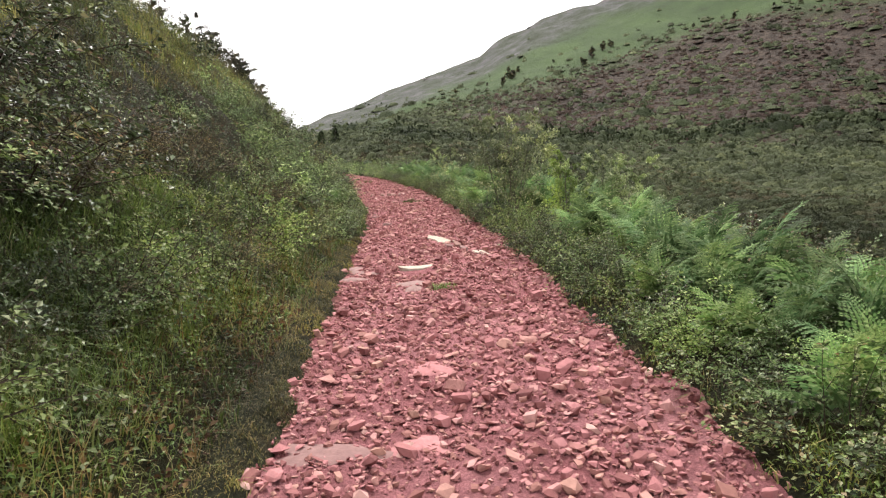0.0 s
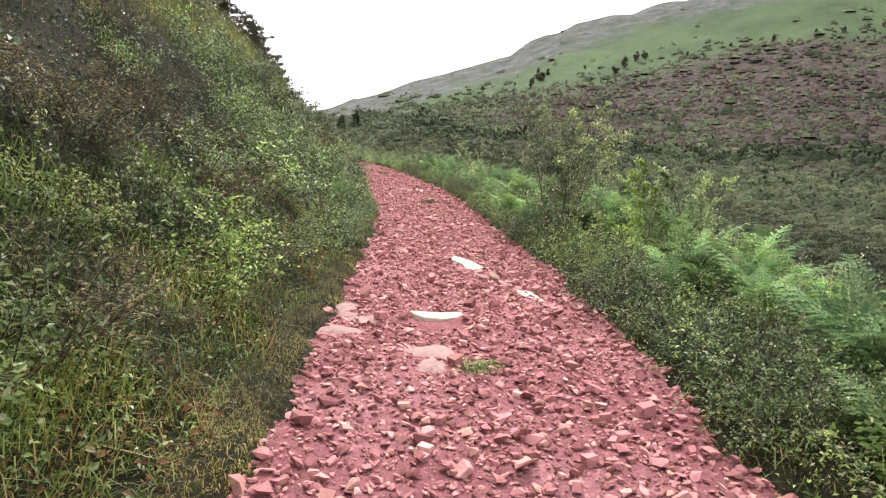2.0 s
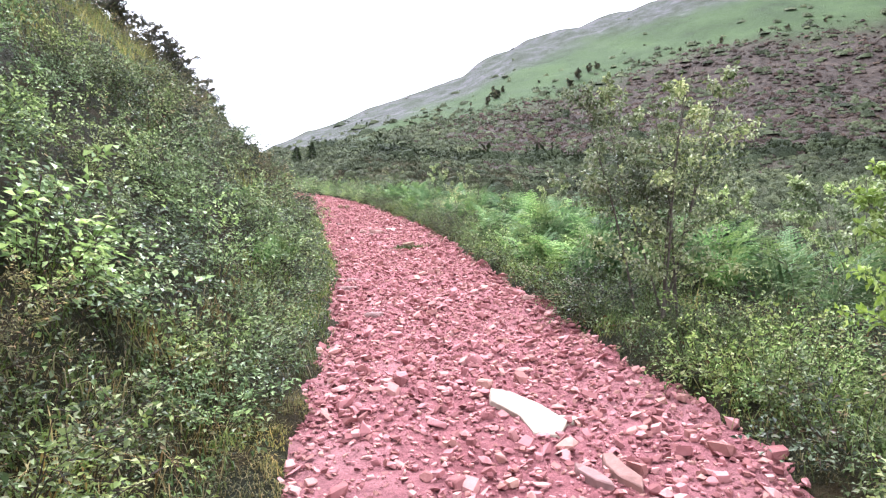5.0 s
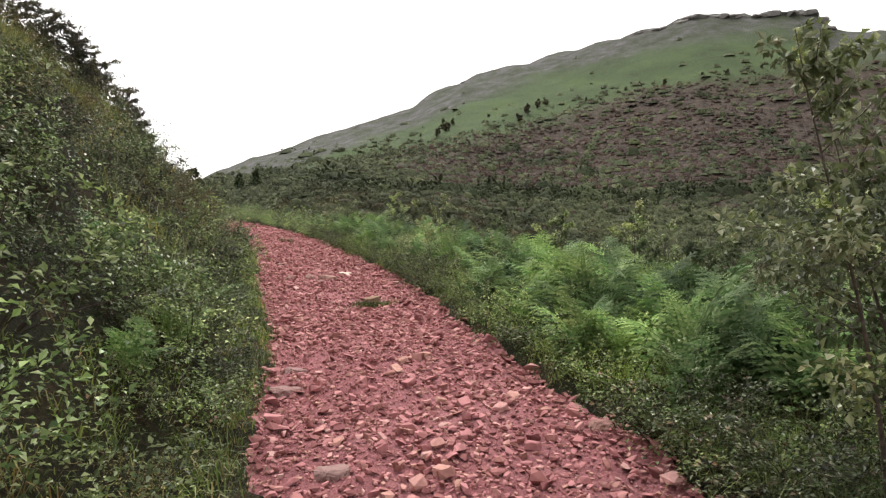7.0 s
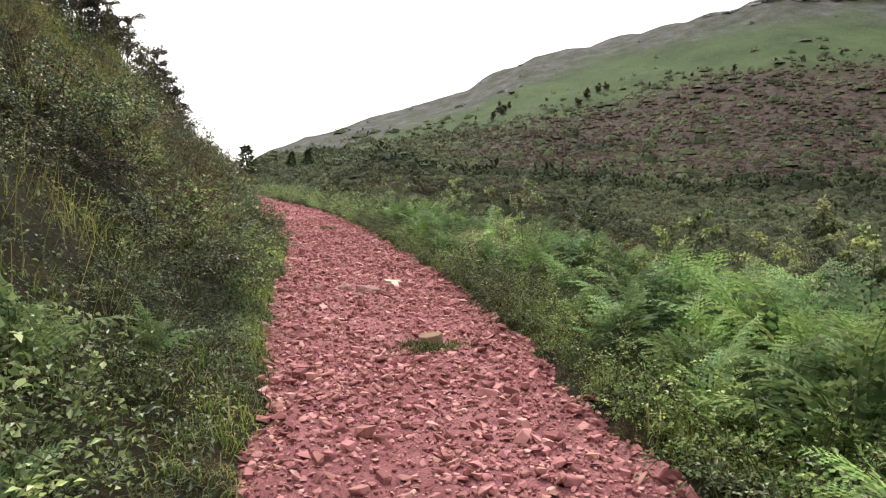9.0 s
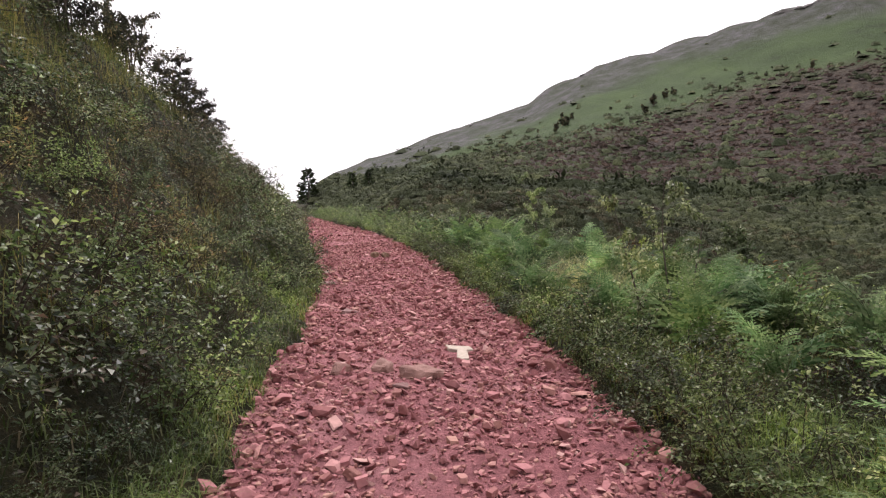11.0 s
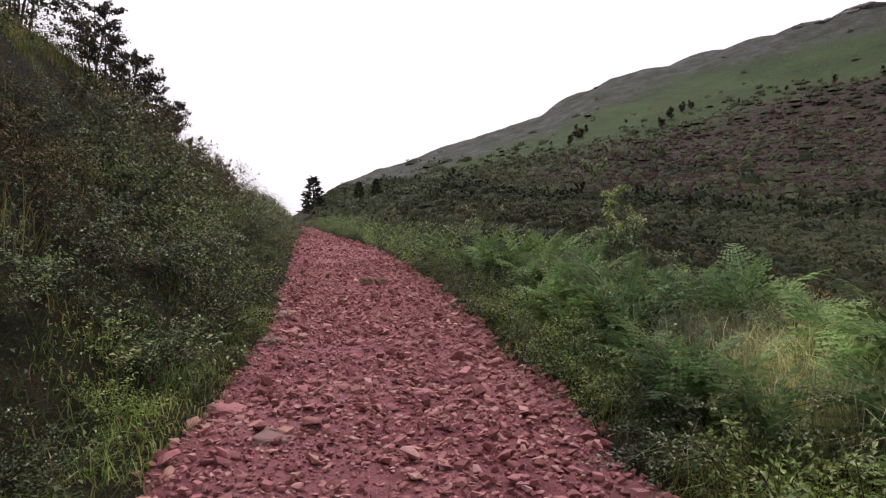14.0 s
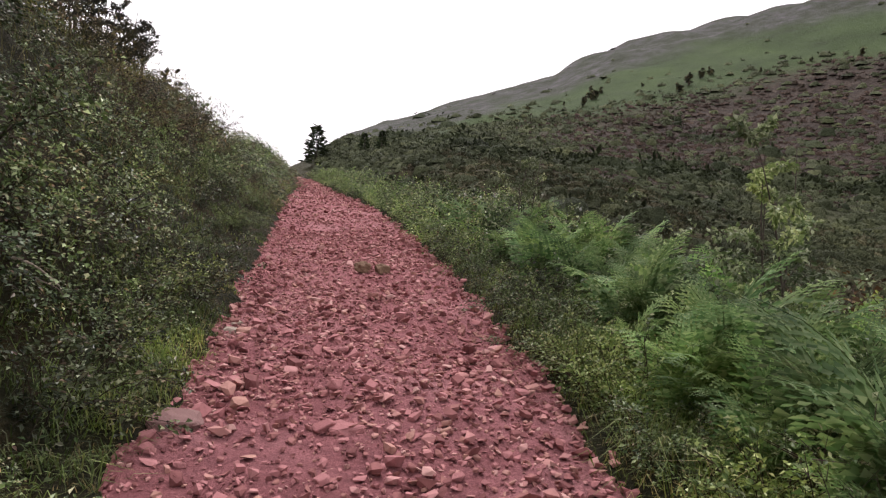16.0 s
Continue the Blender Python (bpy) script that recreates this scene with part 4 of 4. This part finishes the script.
def fir(name, label, height, seed):
    """A small conifer: trunk and drooping tiers."""
    g = np.random.default_rng(seed)
    thing = tagged(new(name), label, "tree")
    v, f = tube(np.stack([np.zeros(6), np.zeros(6), np.linspace(-0.1, height, 6)], 1), np.linspace(0.03, 0.005, 6) * height, 5)
    part("trunk", mesh_of("trunk", v, f, BARK), thing)
    n = 600
    h = g.uniform(0.06, 1, n)
    th = g.uniform(0, 2 * np.pi, n)
    out = np.stack([np.cos(th), np.sin(th), 0 * th], 1)
    rr = height * 0.42 * (1 - h) ** 0.7 * g.uniform(0.3, 1.05, n) * (0.8 + 0.3 * np.sin(h * 40 + 2 * th))
    at = out * rr[:, None] + np.stack([0 * h, 0 * h, h * height - rr * 0.15], 1)
    size = height * g.uniform(0.08, 0.17, n)
    v, f = leaf_arrays(at, out + (0, 0, 0.25) + g.normal(0, 0.3, (n, 3)), g.normal(0, 0.6, (n, 3)) + (0, 0, 1), size, size * 0.5)
    part("crown", mesh_of("crown", v, f, FIR), thing)
    return thing


for k, (x, y, h) in enumerate(((-8.0, 121.0, 3.0), (-10.6, 122.5, 2.7), (-19.0, 131.0, 6.0))):
    ob = fir("fir_tree", "small dark fir standing alone beyond the crest", h, 320 + k)
    ob.matrix_basis = pose(x, y, on_ground(x, y, 0.1), 0, 0, 50 * k)


# grey crags along the crest
crags = []
for k in range(4):
    g = np.random.default_rng(340 + k)
    bm = bmesh.new()
    for p in unit(g.normal(0, 1, (26, 3))) * g.uniform(0.8, 1, (26, 1)) * (1.3, 0.8, 0.7):
        bm.verts.new(p)
    bmesh.ops.convex_hull(bm, input=bm.verts[:])
    bmesh.ops.delete(bm, geom=[v for v in bm.verts if not v.link_faces], context="VERTS")
    me = bpy.data.meshes.new("crag")
    bm.to_mesh(me)
    bm.free()
    me.materials.append(CRAG)
    crags.append(me)
for k, az in enumerate(list(np.arange(28.5, 42.2, 0.62)) + [9.6, 10.4, 10.9, 13.2, 13.8, 14.4, 4.5, 6.2]):
    x, y = far_place(az, tab(az, SKYLINE) - 0.25)
    s = (4.0 if az > 28 else 2.0) * rng.uniform(0.7, 1.2)
    ob = tagged(new("crag", crags[k % 4]), "weathered grey crag on the crest of the hill", "rock", "crags on the crest")
    ob.matrix_basis = scaled(x, y, on_ground(x, y, 0.9), rng.uniform(0, 6.28), s, 0, s * 0.7)

# dead bracken and a fallen stick
rusty = bush("dead_bracken", "rust-brown dead bracken among the green scrub", "bush", 345, 20, 0.8, 0.8, 700, 0.08, RUST, 1.1)
for x, y, s in ((5.6, 10.4, 0.9), (6.3, 11.2, 1.0), (4.6, 17.5, 0.7), (5.8, 31.5, 0.9), (6.6, 32.6, 1.0), (6.0, 33.8, 0.9), (5.2, 27.5, 0.8), (7.2, 35.0, 1.0), (4.5, 33.0, 1.5), (5.2, 33.7, 1.6), (5.6, 32.3, 1.5), (6.5, 33.2, 1.7), (7.3, 32.0, 1.7), (6.2, 30.6, 1.4)):
    put(rusty, scaled(x, y, on_ground(x, y, 0.05), x * 9, s, -0.1, s * (1.25 if s > 1.3 else 1.0)))
sx, sy = -2.15, 29.75
stick = arc(np.random.default_rng(346), (sx - 0.35, sy, on_ground(sx - 0.2, sy) + 0.24), (1, 0.1, 0.05), 0.34, 0.9, 7, 0.12)
v, f = tube(stick, np.linspace(0.011, 0.004, 7), 6)
tagged(new("fallen_branch", mesh_of("fallen_branch", v, f, PALE, True)), "bleached bare branch caught in the bushes", "branch")


# ---- stones on the path ----
def rock_shape(seed, corners, flat):
    """A broken block of stone: the hull of a battered box."""
    g = np.random.default_rng(seed)
    bm = bmesh.new()
    box = np.array([(i, j, k) for i in (-1, 1) for j in (-1, 1) for k in (-1, 1)], float) * 0.62
    pts = np.concatenate([box * g.uniform(0.6, 1.25, (8, 3)), unit(g.normal(0, 1, (max(corners - 8, 0), 3))) * g.uniform(0.75, 1.0, (max(corners - 8, 0), 1))])
    for p in pts * (1, g.uniform(0.65, 0.95), flat):
        bm.verts.new(p)
    bmesh.ops.convex_hull(bm, input=bm.verts[:])
    loose = [e for e in bm.verts if not e.link_faces]
    bmesh.ops.delete(bm, geom=loose, context="VERTS")
    bmesh.ops.recalc_face_normals(bm, faces=bm.faces[:])
    return bm


def pebble_shape(seed, corners=7):
    """A small knocked-about stone."""
    g = np.random.default_rng(seed)
    bm = bmesh.new()
    for p in unit(g.normal(0, 1, (corners, 3))) * g.uniform(0.75, 1.0, (corners, 1)) * (1, g.uniform(0.62, 0.95), 0.55):
        bm.verts.new(p)
    bmesh.ops.convex_hull(bm, input=bm.verts[:])
    bmesh.ops.delete(bm, geom=[v for v in bm.verts if not v.link_faces], context="VERTS")
    bmesh.ops.recalc_face_normals(bm, faces=bm.faces[:])
    return bm


def rock_mesh(seed, corners, flat, material, worn=False):
    """A stone with knocked-off edges; a worn one is pitted and uneven too."""
    bm = rock_shape(seed, corners, flat)
    bmesh.ops.dissolve_limit(bm, angle_limit=radians(14), verts=bm.verts[:], edges=bm.edges[:])
    bmesh.ops.bevel(bm, geom=bm.edges[:], offset=0.07, segments=1, affect="EDGES")
    bmesh.ops.triangulate(bm, faces=bm.faces[:])
    if worn:
        bmesh.ops.subdivide_edges(bm, edges=bm.edges[:], cuts=2, use_grid_fill=True)
        for v in bm.verts:
            q = v.co + Vector((seed, 0, 0))
            v.co += v.co.normalized() * (0.13 * noise.noise(q * 2.1) + 0.06 * noise.noise(q * 5.3) + 0.03 * noise.noise(q * 12))
    bmesh.ops.recalc_face_normals(bm, faces=bm.faces[:])
    me = bpy.data.meshes.new("stone")
    bm.to_mesh(me)
    bm.free()
    me.materials.append(material)
    return me


def gravel_variants(corners):
    out = []
    for k in range(10):
        bm = rock_shape(600 + k, corners + 3, 0.6) if k % 5 == 0 else pebble_shape(600 + k, corners)
        bm.verts.index_update()
        out.append((np.array([v.co[:] for v in bm.verts]), np.array([[v.index for v in f.verts] for f in bm.faces])))
        bm.free()
    return out


CLEAR = ((0.36, 8.85, 0.24), (0.36, 8.68, 0.2), (0.86, 11.75, 0.17), (0.95, 11.4, 0.15), (0.59, 24.1, 0.15), (0.56, 23.75, 0.09), (-0.48, 9.15, 0.15), (-0.5, 8.4, 0.15), (0.3, 7.85, 0.17), (0.28, 7.5, 0.09), (-0.25, 8.85, 0.09), (0.79, 20.42, 0.2))      # where flat slabs lie free


def gravel(n, y0, y1, median, seed, sparse=-0.12, lift=0.3, corners=9):
    g = np.random.default_rng(seed)
    y = g.uniform(y0, y1, n)
    x = tab(y, LEFT) + (tab(y, RIGHT) - tab(y, LEFT)) * g.uniform(-0.03, 1.03, n)
    dense = fractal(x * 0.8, y * 0.55, 3, 97) + 0.16 * g.normal(0, 1, n) > sparse - 0.14 * sstep(9, 15, y)
    for cx, cy, r in CLEAR:
        dense &= np.hypot(x - cx, y - cy) > r
    x, y = x[dense], y[dense]
    n = len(x)
    size = np.clip(median * np.exp(g.normal(0, 0.5, n)), 0.007, 0.085)
    z = path_z(x, y) + size * lift
    kinds = gravel_variants(corners)
    which = g.integers(0, len(kinds), n)
    vs, fs, k = [], [], 0
    for i, (v, f) in enumerate(kinds):
        sel = np.where(which == i)[0]
        th = g.uniform(0, 6.28, len(sel))
        c, s = np.cos(th)[:, None], np.sin(th)[:, None]
        vx = (v[None, :, 0] * c - v[None, :, 1] * s) * size[sel][:, None] + x[sel][:, None]
        vy = (v[None, :, 0] * s + v[None, :, 1] * c) * size[sel][:, None] + y[sel][:, None]
        tip = g.normal(0, 0.22, (2, len(sel), 1))
        vz = (v[None, :, 2] * g.uniform(0.7, 1.2, (len(sel), 1)) + v[None, :, 0] * tip[0] + v[None, :, 1] * tip[1]) * size[sel][:, None] + z[sel][:, None]
        vs.append(np.stack([vx, vy, vz], -1).reshape(-1, 3))
        fs.append((f[None] + (np.arange(len(sel)) * len(v))[:, None, None]).reshape(-1, 3) + k)
        k += len(sel) * len(v)
    return np.concatenate(vs), np.concatenate(fs)


loads = [gravel(17500, -0.5, 44, 0.0235, 611, -0.17, 0.4, 13), gravel(62000, -0.5, 40, 0.0165, 613, -0.5, 0.35), gravel(4500, 44, 75, 0.045, 612, -0.4)]
starts = np.cumsum([0] + [len(v) for v, f in loads])
ob = part("gravel", mesh_of("gravel", np.concatenate([v for v, f in loads]), np.concatenate([f + k for (v, f), k in zip(loads, starts)]), GRAVEL), path)
tagged(ob, "loose broken red stones", kind="stuff")

stone_meshes = [rock_mesh(620 + k, 12, 0.62, STONE) for k in range(12)]
sg = np.random.default_rng(621)
for k in range(290):
    y = float(sg.uniform(0.8, 32))
    q = float(sg.uniform(0, 1)) ** (0.7 if y < 10 else 1.0)
    x = float(tab(y, LEFT)) + (float(tab(y, RIGHT)) - float(tab(y, LEFT))) * (0.02 + 0.96 * q)
    if any(math.hypot(x - cx, y - cy) < r + 0.05 for cx, cy, r in CLEAR):
        continue
    s = float(np.clip(0.046 * np.exp(sg.normal(0, 0.36)), 0.03, 0.11))
    part("stone", stone_meshes[k % 12], path, m=Matrix.Translation((x, y, float(path_z(x, y)) + 0.2 * s)) @ Euler((sg.normal(0, 0.25), sg.normal(0, 0.25), sg.uniform(0, 6.28))).to_matrix().to_4x4() @ Matrix.Diagonal((s, s, s * sg.uniform(0.6, 1.1), 1)))


def slab(name, label, outline, thick, x, y, turn, material, lift=0.0, tilt=(0, 0)):
    """A flat flake of rock with broken, rounded edges."""
    g = np.random.default_rng(int(abs(x * 100) + y * 10))
    bm = bmesh.new()
    face = bm.faces.new([bm.verts.new((px, py, 0)) for px, py in outline])
    up = bmesh.ops.extrude_face_region(bm, geom=[face])
    for v in [e for e in up["geom"] if isinstance(e, bmesh.types.BMVert)]:
        v.co = (v.co.x * 0.97 + g.normal(0, 0.006), v.co.y * 0.95 + g.normal(0, 0.006), thick * g.uniform(0.8, 1.2))
    bmesh.ops.bevel(bm, geom=bm.edges[:], offset=0.006, segments=1, affect="EDGES")
    bmesh.ops.triangulate(bm, faces=bm.faces[:])
    bmesh.ops.recalc_face_normals(bm, faces=bm.faces[:])
    me = bpy.data.meshes.new(name)
    bm.to_mesh(me)
    bm.free()
    me.materials.append(material)
    ob = tagged(new(name, me), label, "stone")
    ob.matrix_basis = pose(x, y, float(path_z(x, y)) - thick * 0.72 + lift, 5 + tilt[0], tilt[1], turn)
    return ob


def ragged(rx, ry, n, seed):
    g = np.random.default_rng(seed)
    return [(rx * math.cos(a) * g.uniform(0.72, 1.1), ry * math.sin(a) * g.uniform(0.72, 1.1)) for a in np.linspace(0, 2 * math.pi, n, endpoint=False) + g.uniform(-0.2, 0.2, n)]


def bedrock(label, rx, ry, x, y, material):
    """A worn, uneven hump of rock whose rim sinks into the earth."""
    g = np.random.default_rng(int(900 + y * 10))
    rings, seg = 6, 18
    th = np.arange(seg) * 2 * np.pi / seg
    wob = 1 + 0.25 * np.sin(2 * th + g.uniform(0, 6)) + 0.18 * np.sin(3 * th + g.uniform(0, 6)) + g.normal(0, 0.12, seg)
    v = [(0, 0, 0.03)]
    for k in range(1, rings + 1):
        q = k / rings * 1.25
        v += [(rx * q * w * math.cos(t), ry * q * w * math.sin(t), 0.03 * (1 - q**2) + g.normal(0, 0.0035)) for t, w in zip(th, wob)]
    f = [(0, 1 + k, 1 + (k + 1) % seg) for k in range(seg)]
    for r in range(rings - 1):
        o = 1 + r * seg
        for k in range(seg):
            n = (k + 1) % seg
            f += [(o + k, o + seg + k, o + seg + n), (o + k, o + seg + n, o + n)]
    ob = tagged(new("bedrock", mesh_of("bedrock", v, f, material, True)), label, "rock")
    ob.matrix_basis = pose(x, y, float(path_z(x, y)) - 0.006, 5, 0, 0)


slab("stone_slab", "long flat cream-white stone slab lying in the path", [(-0.25, 0.1), (-0.2, -0.02), (-0.12, -0.1), (0.04, -0.12), (0.18, -0.09), (0.25, 0.0), (0.23, 0.09), (0.05, 0.11)], 0.05, 0.36, 8.85, 2, PALE, 0.015)
slab("stone_slab", "narrow pale stone flake lying across the path", [(-0.17, 0.36), (-0.2, 0.2), (-0.06, -0.08), (-0.05, -0.34), (0.1, -0.4), (0.19, -0.2), (0.1, 0.06), (-0.04, 0.3)], 0.05, 0.9, 11.62, 0, PALE, 0.03, (4, 0))
slab("stone_slab", "small whitish stone beside a larger flake", ragged(0.08, 0.07, 7, 3), 0.06, 1.12, 11.5, 0, PALE, 0.02)
slab("flat_stone", "pale wedge-shaped stone lying flat on the path", [(-0.1, 0.26), (-0.11, 0.06), (0.05, -0.28), (0.1, -0.27), (0.05, 0.14)], 0.05, 1.37, 9.74, 0, PALE, 0.015)
slab("flat_stone", "thin upright sliver of tan rock", ragged(0.04, 0.2, 7, 5), 0.09, 1.13, 10.66, 12, TAN, 0.03)
slab("flat_stone", "thin upright sliver of tan rock", ragged(0.035, 0.16, 7, 6), 0.07, 0.98, 10.68, 24, BEDROCK, 0.03)
slab("flat_stone", "thin upright sliver of tan rock", ragged(0.035, 0.15, 7, 8), 0.07, 1.17, 10.26, 20, BEDROCK, 0.03)
slab("flat_stone", "flat tan stone ringed by a tuft of grass", ragged(0.13, 0.09, 9, 9), 0.12, 0.8, 20.5, 0, MOSSY, 0.075)
bedrock("pale pinkish bedrock breaking through the path edge", 0.17, 0.22, -0.48, 9.15, BEDROCK)
bedrock("pale pinkish bedrock breaking through the path edge", 0.14, 0.14, -0.25, 8.85, BEDROCK)
bedrock("flat pale bedrock worn smooth in the path", 0.22, 0.17, -0.5, 8.4, BEDROCK)
bedrock("rounded pale bedrock showing through the red earth", 0.24, 0.26, 0.3, 7.85, BEDROCK)
bedrock("long pale bedrock ridge showing through the red earth", 0.1, 0.22, 0.28, 7.55, BEDROCK)
bedrock("low reddish bedrock hump in the path", 0.2, 0.2, 0.28, 4.75, STONE)
bedrock("low reddish bedrock hump in the path", 0.26, 0.2, -0.5, 3.55, BEDROCK)
bedrock("low reddish bedrock hump in the path", 0.16, 0.2, 0.12, 3.6, STONE)
slab("stone_slab", "pale cream stone half sunk in the path", [(-0.12, 0.2), (-0.1, 0.07), (-0.02, 0.02), (-0.06, -0.3), (-0.02, -0.42), (0.05, -0.4), (0.06, -0.05), (0.13, 0.0), (0.1, 0.11), (-0.02, 0.14)], 0.05, 0.62, 24.12, 3, PALE, 0.016)
for x, y, s, sz, mt, label in ((-0.42, 23.38, 0.14, 1.0, TAN, "large rough reddish-brown rock in the path"), (-0.07, 23.47, 0.15, 1.25, TAN, "large rough reddish-brown rock in the path"),
                               (0.27, 23.27, 0.27, 0.62, TAN, "broad tan rock bedded in the path"), (0.12, 22.95, 0.11, 0.6, BEDROCK, "small tan rock bedded in the path"),
                               (-0.93, 34.75, 0.15, 1.0, MOSSY, "brown mossy rock in the middle of the path"), (-0.68, 34.8, 0.13, 1.0, MOSSY, "brown mossy rock in the middle of the path"),
                               (-1.36, 29.36, 0.17, 0.8, BEDROCK, "tan rock at the edge of the path"), (-0.44, 29.4, 0.14, 0.8, STONE, "angular red rock lying in the path"),
                               (-1.68, 31.4, 0.1, 0.9, PALE, "pale rock at the grassy path edge"), (-1.72, 31.7, 0.08, 0.9, PALE, "pale rock at the grassy path edge"),
                               (-0.68, 26.65, 0.17, 0.6, BEDROCK, "pale pink rock bedded in the path"), (0.2, 27.45, 0.15, 0.6, STONE, "flat red rock bedded in the path"), (-1.15, 27.3, 0.18, 0.7, STONE, "low red rock at the path edge"),
                               (1.76, 15.4, 0.13, 1.0, STONE, "angular red rock at the grassy path edge"), (1.78, 15.05, 0.15, 0.8, TAN, "flat tan rock at the grassy path edge"), (-0.29, 16.38, 0.2, 0.5, BEDROCK, "broad flat pink stone near the path edge"), (-0.22, 16.95, 0.14, 0.55, BEDROCK, "broad flat pink stone near the path edge"), (0.02, 14.7, 0.14, 0.8, BEDROCK, "pale pink rock bedded in the path"), (1.08, 5.15, 0.11, 0.9, STONE, "squarish red rock among loose stones"), (1.05, 5.5, 0.1, 0.9, STONE, "squarish red rock among loose stones")):
    ob = tagged(new("rock", rock_mesh(int(700 + y * 7 + x * 3), 20, 0.72, mt, True)), label, "rock")
    ob.matrix_basis = scaled(x, y, float(path_z(x, y)) + s * sz * (0.3 if mt is MOSSY else -0.1), y * 3, s, 0.1, s * sz)
